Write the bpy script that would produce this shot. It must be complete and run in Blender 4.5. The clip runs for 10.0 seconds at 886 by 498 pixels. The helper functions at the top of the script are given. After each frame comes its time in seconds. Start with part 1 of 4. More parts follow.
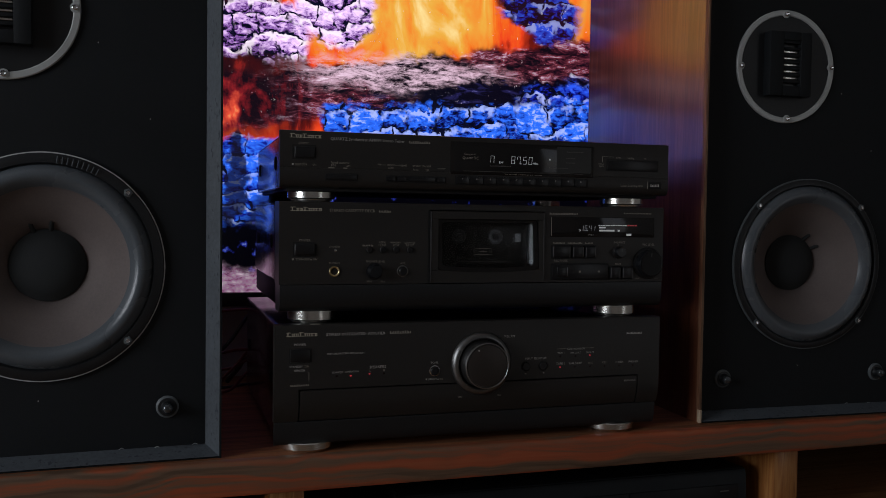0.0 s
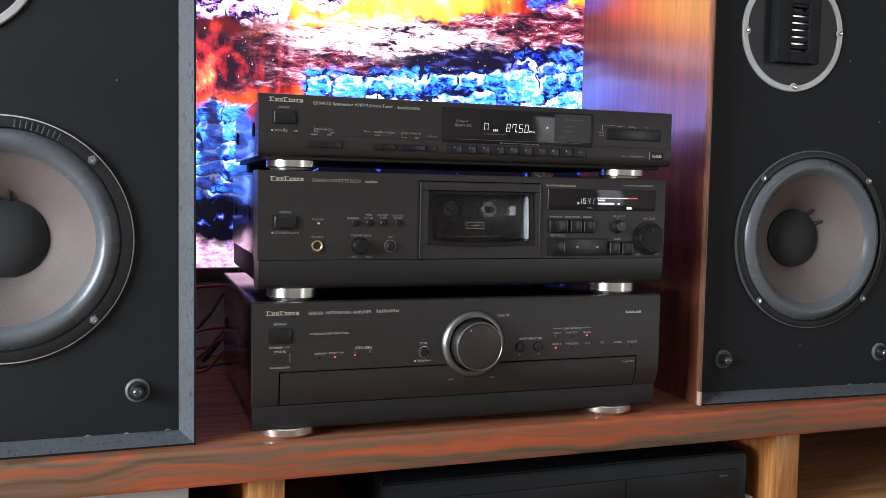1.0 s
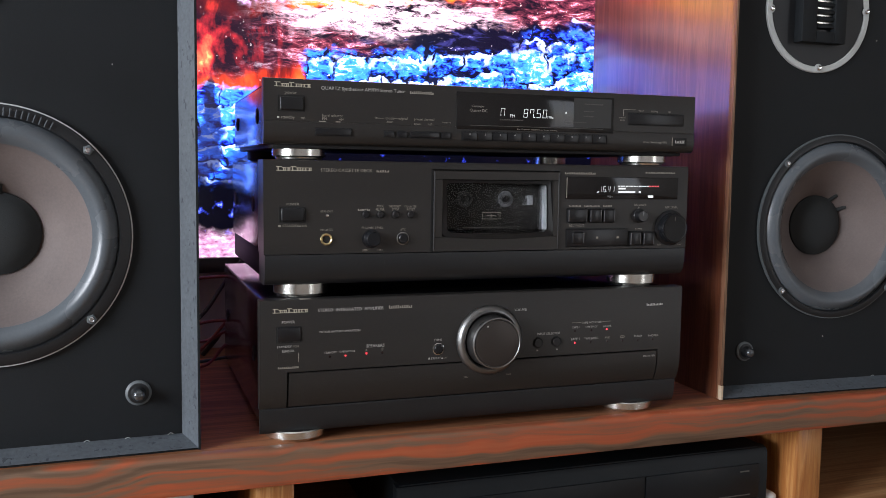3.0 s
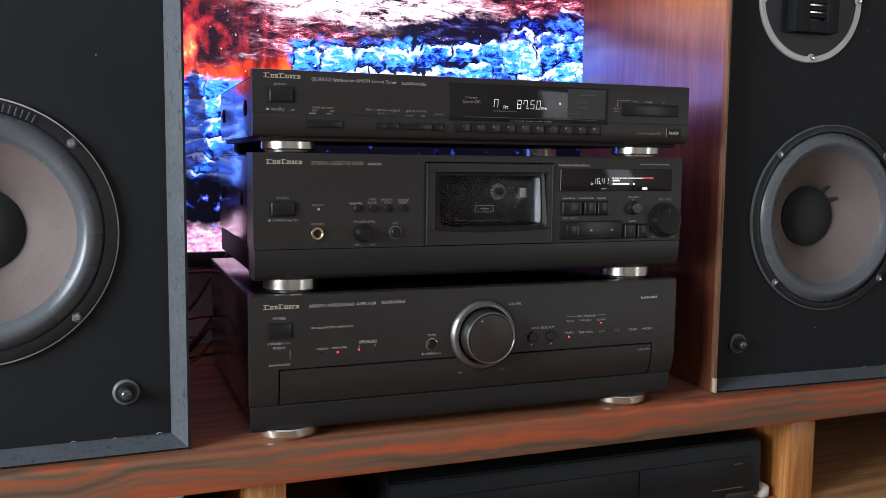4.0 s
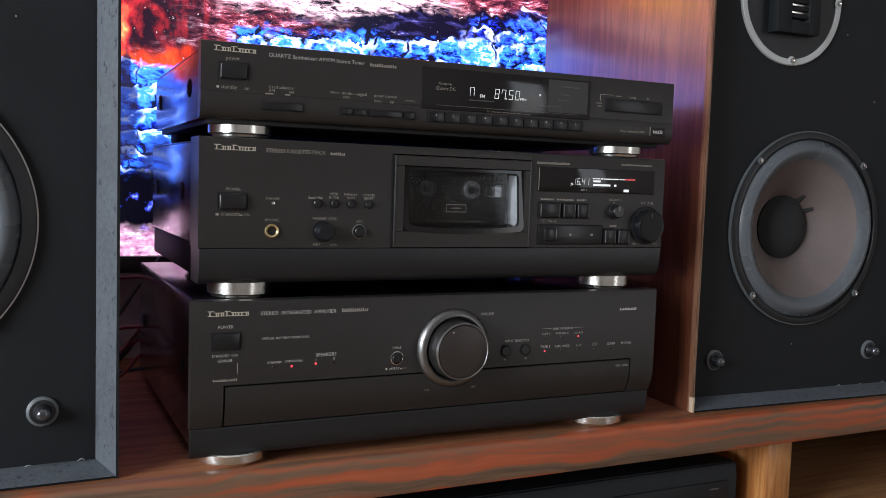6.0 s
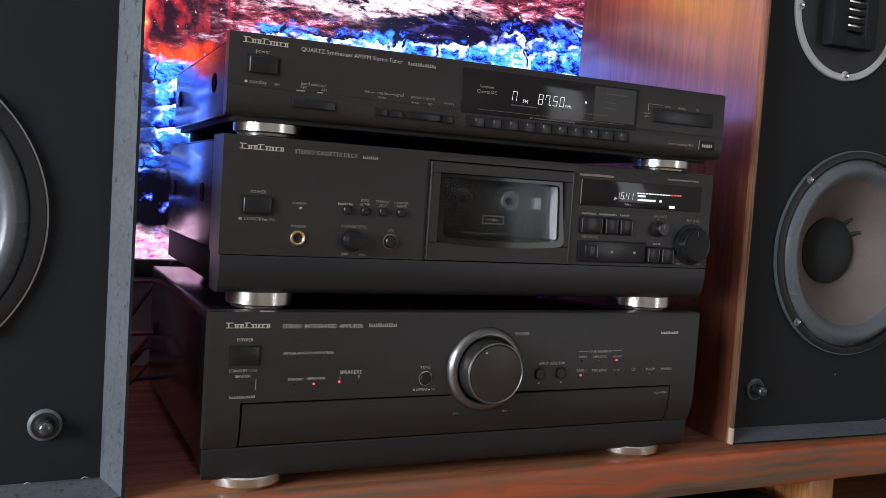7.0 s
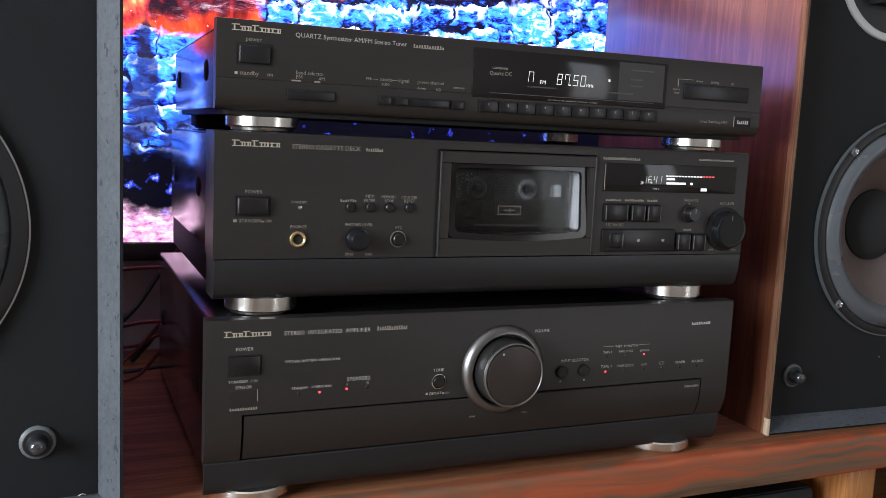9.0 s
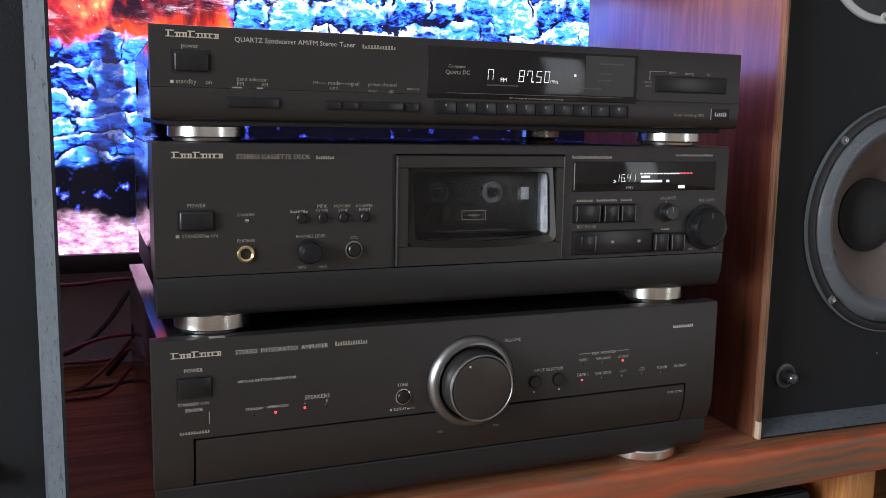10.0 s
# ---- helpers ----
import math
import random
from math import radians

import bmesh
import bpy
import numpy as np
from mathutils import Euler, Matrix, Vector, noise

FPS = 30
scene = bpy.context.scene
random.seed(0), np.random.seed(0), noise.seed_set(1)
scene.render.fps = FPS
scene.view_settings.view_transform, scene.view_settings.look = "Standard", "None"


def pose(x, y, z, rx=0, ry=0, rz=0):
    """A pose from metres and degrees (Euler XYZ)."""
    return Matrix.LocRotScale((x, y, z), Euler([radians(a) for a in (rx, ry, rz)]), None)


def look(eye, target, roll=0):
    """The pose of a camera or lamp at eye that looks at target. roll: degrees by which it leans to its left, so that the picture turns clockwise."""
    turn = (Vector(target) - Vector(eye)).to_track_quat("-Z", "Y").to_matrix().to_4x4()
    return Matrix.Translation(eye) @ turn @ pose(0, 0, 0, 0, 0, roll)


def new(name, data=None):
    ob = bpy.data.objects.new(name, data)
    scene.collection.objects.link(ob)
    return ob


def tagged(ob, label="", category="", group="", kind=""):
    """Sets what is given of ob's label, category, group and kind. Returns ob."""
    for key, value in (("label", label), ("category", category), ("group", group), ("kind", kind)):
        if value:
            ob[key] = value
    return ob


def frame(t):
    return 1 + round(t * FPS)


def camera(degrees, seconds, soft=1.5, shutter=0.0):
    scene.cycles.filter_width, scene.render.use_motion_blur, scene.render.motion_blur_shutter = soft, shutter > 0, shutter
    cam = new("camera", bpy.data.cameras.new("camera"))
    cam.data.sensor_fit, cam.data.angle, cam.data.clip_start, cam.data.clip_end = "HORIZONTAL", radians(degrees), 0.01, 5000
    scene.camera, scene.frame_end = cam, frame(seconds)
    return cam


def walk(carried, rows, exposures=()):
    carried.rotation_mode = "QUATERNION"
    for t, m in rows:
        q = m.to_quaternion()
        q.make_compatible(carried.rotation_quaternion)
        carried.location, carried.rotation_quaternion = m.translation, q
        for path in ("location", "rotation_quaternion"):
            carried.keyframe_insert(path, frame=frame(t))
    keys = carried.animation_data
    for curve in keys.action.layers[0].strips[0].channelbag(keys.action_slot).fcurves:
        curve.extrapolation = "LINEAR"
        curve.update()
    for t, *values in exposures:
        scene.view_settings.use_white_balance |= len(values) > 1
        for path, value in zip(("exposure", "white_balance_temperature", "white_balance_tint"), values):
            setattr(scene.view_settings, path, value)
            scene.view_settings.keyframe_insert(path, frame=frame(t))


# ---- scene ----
cam = camera(52.90, 10.0, soft=0.8)
PATH = [
    (0, (-0.3279, -0.8835, 0.2414), (0.2853, 1.0187, 0.1671), 0.82),
    (0.5, (-0.3202, -0.8502, 0.2364), (0.3157, 1.0435, 0.1379), 1.06),
    (1, (-0.3197, -0.8256, 0.2381), (0.3360, 1.0593, 0.1072), 1.10),
    (1.5, (-0.3199, -0.8062, 0.2433), (0.3482, 1.0716, 0.0781), 1.21),
    (2, (-0.3197, -0.7918, 0.2432), (0.3499, 1.0845, 0.0672), 1.41),
    (2.5, (-0.3238, -0.7860, 0.2466), (0.3427, 1.0913, 0.0690), 1.09),
    (4, (-0.3328, -0.7605, 0.2500), (0.3816, 1.0967, 0.0492), 0.65),
    (4.5, (-0.3379, -0.7576, 0.2520), (0.4187, 1.0814, 0.0378), 1.07),
    (5, (-0.3394, -0.7385, 0.2517), (0.4699, 1.0784, 0.0423), 1.10),
    (5.5, (-0.3371, -0.7042, 0.2338), (0.5204, 1.0937, 0.0539), 1.06),
    (7, (-0.3372, -0.6164, 0.2235), (0.5241, 1.1841, 0.0961), 3.76),
    (7.5, (-0.3448, -0.5999, 0.2259), (0.4910, 1.2103, 0.0693), 3.51),
    (8, (-0.3396, -0.5874, 0.2310), (0.4791, 1.2260, 0.0282), 2.95),
    (8.5, (-0.3273, -0.5785, 0.2459), (0.4875, 1.2324, 0.0079), 2.57),
    (9, (-0.3045, -0.5771, 0.2590), (0.4909, 1.2396, 0.0001), 2.72),
    (9.5, (-0.2801, -0.5699, 0.2615), (0.4964, 1.2527, -0.0132), 2.01),
    (10, (-0.2559, -0.5634, 0.2694), (0.5024, 1.2654, -0.0139), 1.02),
]
EXPOSURE = [(0.0, -2.3), (0.3, -1.42), (0.5, -0.82), (0.7, -0.16), (0.9, 0.16), (1.2, 0.16), (2.0, -0.12), (4.0, -0.17), (5.0, -0.25), (5.5, -0.26), (7.0, -0.20), (7.5, 0.0), (8.0, -0.05), (10.0, 0.0)]
walk(cam, [(t, look(eye, target, roll)) for t, eye, target, roll in PATH], EXPOSURE)

# ---- light ----
world = bpy.data.worlds.new("world")
scene.world = world
world.use_nodes = True
wn = world.node_tree
sky = wn.nodes.new("ShaderNodeTexSky")
sky.sky_type = "NISHITA"
sky.sun_disc = False
sky.sun_elevation, sky.sun_rotation = radians(28), radians(200)
wn.links.new(sky.outputs["Color"], wn.nodes["Background"].inputs["Color"])
wn.nodes["Background"].inputs["Strength"].default_value = 0.10


def area_lamp(name, m, w, h, power, colour):
    d = bpy.data.lights.new(name, "AREA")
    d.shape, d.size, d.size_y, d.energy, d.color = "RECTANGLE", w, h, power, colour
    ob = new(name, d)
    ob.matrix_world = m
    return ob


# daylight through two unseen window openings behind the camera; the second is added front fill
area_lamp("window_daylight", look((-2.17, -0.90, 0.66), (0.0, -0.45, 0.35)), 0.95, 1.1, 84, (0.87, 0.915, 1.0))
area_lamp("south_fill_daylight", pose(2.20, -3.17, 0.55, 90, 0, 0), 0.86, 2.0, 11.0, (0.91, 0.93, 1.0))


# ---- materials ----
class Nodes:
    """Small helper round one material's node tree."""

    def __init__(self, name):
        self.m = bpy.data.materials.new(name)
        self.m.use_nodes = True
        self.t = self.m.node_tree
        self.b = self.t.nodes["Principled BSDF"]
        self.out = self.t.nodes["Material Output"]

    def add(self, kind, **kw):
        n = self.t.nodes.new(kind)
        for k, v in kw.items():
            setattr(n, k, v)
        return n

    def put(self, socket, v):
        if isinstance(v, bpy.types.NodeSocket):
            self.t.links.new(v, socket)
        elif isinstance(v, (tuple, list)) and len(v) == 3 and socket.type == "RGBA":
            socket.default_value = (*v, 1)
        else:
            socket.default_value = v

    def math(self, op, a, b=0.0, c=0.0, clamp=False):
        n = self.add("ShaderNodeMath", operation=op, use_clamp=clamp)
        for i, v in enumerate((a, b, c)):
            self.put(n.inputs[i], v)
        return n.outputs[0]

    def smooth(self, v, lo, hi):
        n = self.add("ShaderNodeMapRange", interpolation_type="SMOOTHSTEP")
        for i, s in enumerate((v, lo, hi, 0.0, 1.0)):
            self.put(n.inputs[i], s)
        return n.outputs[0]

    def coords(self, scale=(1, 1, 1), rot=(0, 0, 0), loc=(0, 0, 0), vec=None):
        n = self.add("ShaderNodeMapping")
        src = vec or self.add("ShaderNodeTexCoord").outputs["Object"]
        self.put(n.inputs["Vector"], src)
        n.inputs["Scale"].default_value = scale
        n.inputs["Rotation"].default_value = [radians(a) for a in rot]
        n.inputs["Location"].default_value = loc
        return n.outputs[0]

    def noise(self, vec, scale, detail=4.0, rough=0.55, dist=0.0, colour=False):
        n = self.add("ShaderNodeTexNoise")
        self.put(n.inputs["Vector"], vec)
        for k, v in (("Scale", scale), ("Detail", detail), ("Roughness", rough), ("Distortion", dist)):
            n.inputs[k].default_value = v
        return n.outputs["Color" if colour else "Fac"]

    def cells(self, vec, scale, feature="F1", rand=1.0):
        n = self.add("ShaderNodeTexVoronoi", feature=feature)
        self.put(n.inputs["Vector"], vec)
        n.inputs["Scale"].default_value = scale
        n.inputs["Randomness"].default_value = rand
        return n.outputs["Distance"], (n.outputs["Color"] if feature == "F1" else None)

    def ramp(self, fac, stops, ease="LINEAR"):
        n = self.add("ShaderNodeValToRGB")
        n.color_ramp.interpolation = ease
        e = n.color_ramp.elements
        while len(e) < len(stops):
            e.new(0.5)
        for el, (p, c) in zip(e, stops):
            el.position = p
            el.color = (*c, 1) if isinstance(c, tuple) else (c, c, c, 1)
        self.put(n.inputs[0], fac)
        return n.outputs["Color"]

    def mix(self, fac, a, b, mode="MIX"):
        n = self.add("ShaderNodeMix", data_type="RGBA", blend_type=mode)
        self.put(n.inputs[0], fac)
        self.put(n.inputs[6], a)
        self.put(n.inputs[7], b)
        return n.outputs[2]

    def bump(self, height, strength=0.2, dist=0.001):
        n = self.add("ShaderNodeBump")
        n.inputs["Strength"].default_value = strength
        n.inputs["Distance"].default_value = dist
        self.put(n.inputs["Height"], height)
        self.put(self.b.inputs["Normal"], n.outputs[0])

    def set(self, **kw):
        for k, v in kw.items():
            self.put(self.b.inputs[k.replace("_", " ")], v)
        return self.m


def plain(name, base, rough=0.5, metal=0.0, spread=0.12, grain=600.0, bump=0.08, dust=0.0, stretch=(1, 1, 1), coat=0.0, spec=0.5, coat_rough=0.26):
    """A surface of one colour with fine grain, slow stains and some dust."""
    n = Nodes(name)
    v = n.coords(stretch)
    fine = n.noise(v, grain, 3)
    slow = n.noise(v, 14, 4)
    k = n.math("ADD", n.math("MULTIPLY", fine, 0.5), n.math("MULTIPLY", slow, 0.5))
    lo = tuple(c * (1 - spread) for c in base)
    hi = tuple(min(1, c * (1 + spread)) for c in base)
    col = n.ramp(k, [(0.3, lo), (0.7, hi)])
    if dust:
        d = n.smooth(n.noise(v, 900, 2, 0.7), 0.66, 0.74)
        col = n.mix(n.math("MULTIPLY", d, dust), col, (0.35, 0.35, 0.34))
    n.bump(fine, bump, 0.0005)
    r = n.math("ADD", rough - 0.08, n.math("MULTIPLY", slow, 0.16))
    n.set(Base_Color=col, Roughness=r, Metallic=metal, Specular_IOR_Level=spec)
    if coat:
        n.set(Coat_Weight=coat, Coat_Roughness=coat_rough)
    return n.m


def glow(name, colour, strength):
    n = Nodes(name)
    return n.set(Base_Color=(0.01, 0.01, 0.01), Emission_Color=colour, Emission_Strength=strength, Roughness=0.3)


def wood(name, dark, mid, light, axis="x", scale=1.0, rough=0.4, coat=0.0, wild=2.2, crisp=0.55, spec=0.5, gloss=0.17, coat_ior=1.5):
    """Stained timber: growth rings drawn out along one axis, with pores."""
    n = Nodes(name)
    s = {"x": (0.5, 9, 9), "y": (9, 0.8, 9), "z": (9, 9, 0.55)}[axis]
    v = n.coords(tuple(c * scale for c in s))
    rings = n.noise(v, 2.6, 5, 0.6, wild)
    pores = n.noise(n.coords(tuple(c * scale * 9 for c in s)), 5.0, 3, 0.6)
    slow = n.noise(n.coords(), 5, 2)
    wave = n.math("FRACT", n.math("MULTIPLY", rings, 5.0))
    tri = n.math("ABSOLUTE", n.math("SUBTRACT", n.math("MULTIPLY", wave, 2.0), 1.0))
    k = n.math("ADD", n.math("MULTIPLY", tri, crisp), n.math("MULTIPLY", slow, 1.0 - crisp))
    col = n.ramp(k, [(0.12, light), (0.40, mid), (0.82, dark)])
    col = n.mix(n.math("MULTIPLY", n.smooth(pores, 0.52, 0.72), 0.45), col, tuple(c * 0.55 for c in dark))
    n.bump(n.math("ADD", tri, pores), 0.15, 0.0004)
    n.set(Base_Color=col, Roughness=n.math("ADD", rough, n.math("MULTIPLY", pores, 0.15)), Specular_IOR_Level=spec)
    if coat:
        n.set(Coat_Weight=coat, Coat_Roughness=gloss, Coat_IOR=coat_ior)
    return n.m


def lipping_material():
    """Edge grain of the board: long red-orange bands on grey-brown, with nicks along the arris."""
    n = Nodes("shelf_lipping")
    warp = n.math("MULTIPLY", n.math("SUBTRACT", n.noise(n.coords((1, 1, 1)), 4.5, 3, 0.6), 0.5), 0.055)
    sep = n.add("ShaderNodeSeparateXYZ")
    n.put(sep.inputs[0], n.coords())
    comb = n.add("ShaderNodeCombineXYZ")
    n.put(comb.inputs[0], n.math("MULTIPLY", sep.outputs[0], 2.6))
    n.put(comb.inputs[1], n.math("MULTIPLY", sep.outputs[1], 9.0))
    n.put(comb.inputs[2], n.math("MULTIPLY", n.math("ADD", sep.outputs[2], warp), 96.0))
    band = n.noise(comb.outputs[0], 1.0, 3, 0.5, 0.4)
    thin = n.noise(n.coords((4, 20, 330)), 1.0, 4, 0.6)
    k = n.math("ADD", n.math("MULTIPLY", band, 0.80), n.math("MULTIPLY", thin, 0.20))
    col = n.ramp(k, [(0.36, (0.110, 0.064, 0.039)), (0.45, (0.172, 0.102, 0.062)), (0.51, (0.265, 0.089, 0.043)), (0.57, (0.385, 0.085, 0.033)), (0.67, (0.41, 0.112, 0.047))])
    slow = n.noise(n.coords(), 9, 3)
    col = n.mix(n.math("MULTIPLY", n.smooth(slow, 0.5, 0.7), 0.35), col, (0.14, 0.080, 0.048))
    nick = n.smooth(n.noise(n.coords((0.6, 1, 1.4)), 240, 2, 0.6), 0.755, 0.78)
    col = n.mix(n.math("MULTIPLY", nick, 0.45), col, (0.52, 0.42, 0.32))
    n.bump(n.math("ADD", thin, band), 0.18, 0.0005)
    return n.set(Base_Color=col, Roughness=n.math("ADD", 0.42, n.math("MULTIPLY", thin, 0.16)), Specular_IOR_Level=0.4)


M = {}
M["panel"] = plain("panel_black", (0.0272, 0.0246, 0.0224), 0.42, 0.25, 0.10, 1400, 0.10, 0.05, (0.15, 1, 1))
M["lip"] = plain("lip_black", (0.0128, 0.0138, 0.0150), 0.40, 0.0, 0.10, 900, 0.10, 0.08)
M["case"] = plain("case_black", (0.024, 0.022, 0.026), 0.22, 0.0, 0.10, 1500, 0.05, 0.08, (0.15, 0.15, 1), coat=1.0, spec=0.9, coat_rough=0.19)
M["chassis"] = plain("chassis_black", (0.006, 0.006, 0.0065), 0.65, 0.0, 0.10, 900, 0.04, 0.04)
M["case_top"] = plain("case_top_gloss", (0.014, 0.014, 0.015), 0.20, 0.0, 0.10, 900, 0.02, 0.06, spec=0.6)
M["gap"] = plain("gap_dark", (0.006, 0.006, 0.006), 0.7)
M["button"] = plain("button_black", (0.009, 0.009, 0.010), 0.30, 0.0, 0.1, 900, 0.05)
# light grey for painted key highlights and the balance knob's line
M["sheen_and_line"] = plain("button_sheen", (0.16, 0.16, 0.165), 0.22, 0.3, 0.1, 900, 0.03)
M["knob_face"] = plain("knob_face", (0.060, 0.051, 0.046), 0.42, 0.6, 0.10, 900, 0.06)
M["knob_side"] = plain("knob_side", (0.012, 0.013, 0.015), 0.22, 0.2, 0.1, 900, 0.04)
M["knob_rim"] = plain("knob_rim_metal", (0.125, 0.122, 0.119), 0.30, 0.85, 0.1, 900, 0.05)
# grey of the highlight strips drawn on the cassette door
M["door_sheen"] = plain("door_sheen_grey", (0.060, 0.060, 0.061), 0.25, 0.2, 0.1, 900, 0.03)
M["knob_ring"] = plain("knob_ring_metal", (0.34, 0.34, 0.335), 0.34, 0.95, 0.08, 900, 0.04)
M["volume_ring"] = plain("volume_ring_metal", (0.21, 0.21, 0.205), 0.36, 0.95, 0.10, 900, 0.04)
M["foot"] = plain("foot_silver", (0.86, 0.85, 0.80), 0.24, 1.0, 0.06, 1200, 0.05, 0.0, (0.2, 0.2, 3))
# black of the rubber pads and feet, also of one shaded silver foot
M["foot_dark"] = plain("foot_rubber_and_shaded", (0.02, 0.02, 0.02), 0.6)
M["chrome"] = plain("chrome", (0.75, 0.75, 0.76), 0.15, 1.0, 0.05, 900, 0.02)
M["gold"] = plain("gold_plate", (0.80, 0.66, 0.36), 0.25, 1.0, 0.05, 900, 0.02)
M["print"] = plain("print_grey", (0.46, 0.445, 0.42), 0.5, 0.0, 0.05)
M["print_dim"] = plain("print_beige_dim", (0.29, 0.265, 0.225), 0.5, 0.0, 0.05)
M["caption"] = plain("print_faint", (0.10, 0.095, 0.085), 0.5, 0.0, 0.05)
M["brand"] = plain("brand_cream", (0.52, 0.48, 0.38), 0.40, 0.2, 0.05)
M["led_red"] = glow("led_red", (1.0, 0.04, 0.06), 3.5)
M["led_off"] = plain("led_dark", (0.03, 0.015, 0.015), 0.25)
M["vfd"] = glow("display_digits", (0.93, 0.97, 1.0), 1.1)
M["vfd_dim"] = glow("display_small_print", (0.90, 0.92, 0.95), 0.35)
M["vfd_red"] = glow("display_red", (1.0, 0.10, 0.12), 0.9)
M["smoke"] = plain("smoked_plastic", (0.010, 0.009, 0.009), 0.10, 0.0, 0.1, 300, 0.0)
M["smoke_grey"] = plain("smoked_plastic_grey", (0.018, 0.017, 0.016), 0.12, 0.0, 0.1, 300, 0.0)
M["baffle"] = plain("baffle_black_paint", (0.0084, 0.0102, 0.0118), 0.60, 0.0, 0.20, 1100, 0.30, 0.02, spec=0.28)
M["spk_frame"] = plain("bass_frame_black", (0.014, 0.015, 0.0165), 0.42, 0.1, 0.12, 900, 0.10, 0.05)
M["surround"] = plain("surround_rubber", (0.095, 0.108, 0.120), 0.27, 0.0, 0.10, 500, 0.04)
M["dull_grey"] = plain("display_grey", (0.024, 0.024, 0.023), 0.40)
M["peg"] = plain("peg_grey_rubber", (0.105, 0.12, 0.125), 0.45)
M["peg_metal"] = plain("peg_nickel", (0.13, 0.14, 0.15), 0.20, 0.8, 0.2, 500, 0.1)
M["flap"] = plain("recorder_flap", (0.0050, 0.0068, 0.0085), 0.44, spec=0.35)
M["recorder"] = plain("recorder_black", (0.0055, 0.0080, 0.0100), 0.46, spec=0.3)
M["bay"] = plain("bay_grey_plastic", (0.46, 0.48, 0.50), 0.45)
M["hub"] = plain("reel_plastic", (0.15, 0.155, 0.165), 0.30)
# dimmed copy of the reel plastic, shade put into the colour
M["hub_shaded"] = plain("reel_plastic_shaded", (0.022, 0.022, 0.023), 0.35)
M["dustcap"] = plain("dust_cap_felt", (0.022, 0.025, 0.026), 0.85, 0.0, 0.15, 1500, 0.3)
M["ring"] = plain("tweeter_ring_grey", (0.50, 0.52, 0.51), 0.42, 0.25, 0.06, 900, 0.06)
M["wall"] = plain("wall_plaster", (0.45, 0.435, 0.415), 0.85, 0.0, 0.06, 260, 0.15)
# brightened copy of the plaster, in place of daylight that misses this wall
M["wall_north"] = plain("wall_plaster_brightened", (0.60, 0.60, 0.57), 0.85, 0.0, 0.06, 260, 0.15)
M["ceiling"] = plain("ceiling_white", (0.70, 0.70, 0.69), 0.9, 0.0, 0.03, 260, 0.1)
M["tv_bezel"] = plain("tv_bezel_dark", (0.028, 0.027, 0.028), 0.35, 0.2)
M["wire_black"] = plain("cable_black", (0.018, 0.018, 0.02), 0.45)
M["wire_red"] = plain("cable_red", (0.16, 0.012, 0.016), 0.40)
M["white"] = plain("white_plastic", (0.62, 0.62, 0.60), 0.4, 0.0, 0.05)
M["grey_box"] = plain("grey_plastic", (0.50, 0.50, 0.50), 0.45, 0.0, 0.06)
M["veneer"] = wood("walnut_veneer", (0.104, 0.031, 0.014), (0.168, 0.053, 0.024), (0.225, 0.080, 0.039), "z", 1.6, 0.38, 1.0, 0.8, gloss=0.21, coat_ior=1.62)
M["veneer_edge"] = wood("veneer_bare_edge", (0.080, 0.034, 0.017), (0.15, 0.080, 0.043), (0.25, 0.155, 0.090), "z", 1.2, 0.5)
M["veneer_pale"] = wood("veneer_paler", (0.15, 0.062, 0.032), (0.23, 0.108, 0.058), (0.30, 0.155, 0.088), "z", 1.6, 0.5)
M["veneer_bare"] = plain("veneer_bare_wood", (0.55, 0.43, 0.30), 0.6, 0.0, 0.2, 500, 0.2)
M["shelf"] = wood("shelf_red_stain", (0.180, 0.077, 0.039), (0.270, 0.112, 0.053), (0.38, 0.150, 0.067), "x", 1.3, 0.58, 0.0, 0.35, 0.55, 0.12)
M["shelf_front"] = lipping_material()
M["pine"] = wood("pine_varnished", (0.34, 0.115, 0.028), (0.47, 0.200, 0.056), (0.58, 0.300, 0.110), "z", 1.3, 0.35, 0.3, 0.9)
M["board"] = wood("board_varnished", (0.34, 0.160, 0.066), (0.50, 0.260, 0.115), (0.60, 0.36, 0.18), "x", 1.1, 0.36, 0.3, 0.8)
M["wood_dark"] = wood("shelf_inside_wood", (0.16, 0.090, 0.045), (0.28, 0.165, 0.085), (0.40, 0.25, 0.13), "x", 1.0, 0.5, 0.0, 1.4)
M["floor"] = wood("floor_oak", (0.16, 0.09, 0.05), (0.26, 0.16, 0.09), (0.34, 0.22, 0.13), "y", 0.6, 0.4, 0.2)


def cone_material():
    n = Nodes("paper_cone")
    v = n.coords()
    fib = n.noise(v, 420, 4, 0.7)
    slow = n.noise(v, 16, 3)
    col = n.ramp(n.math("ADD", n.math("MULTIPLY", fib, 0.45), n.math("MULTIPLY", slow, 0.55)), [(0.30, (0.105, 0.085, 0.080)), (0.70, (0.165, 0.132, 0.122))])
    n.bump(fib, 0.25, 0.0006)
    return n.set(Base_Color=col, Roughness=0.75)


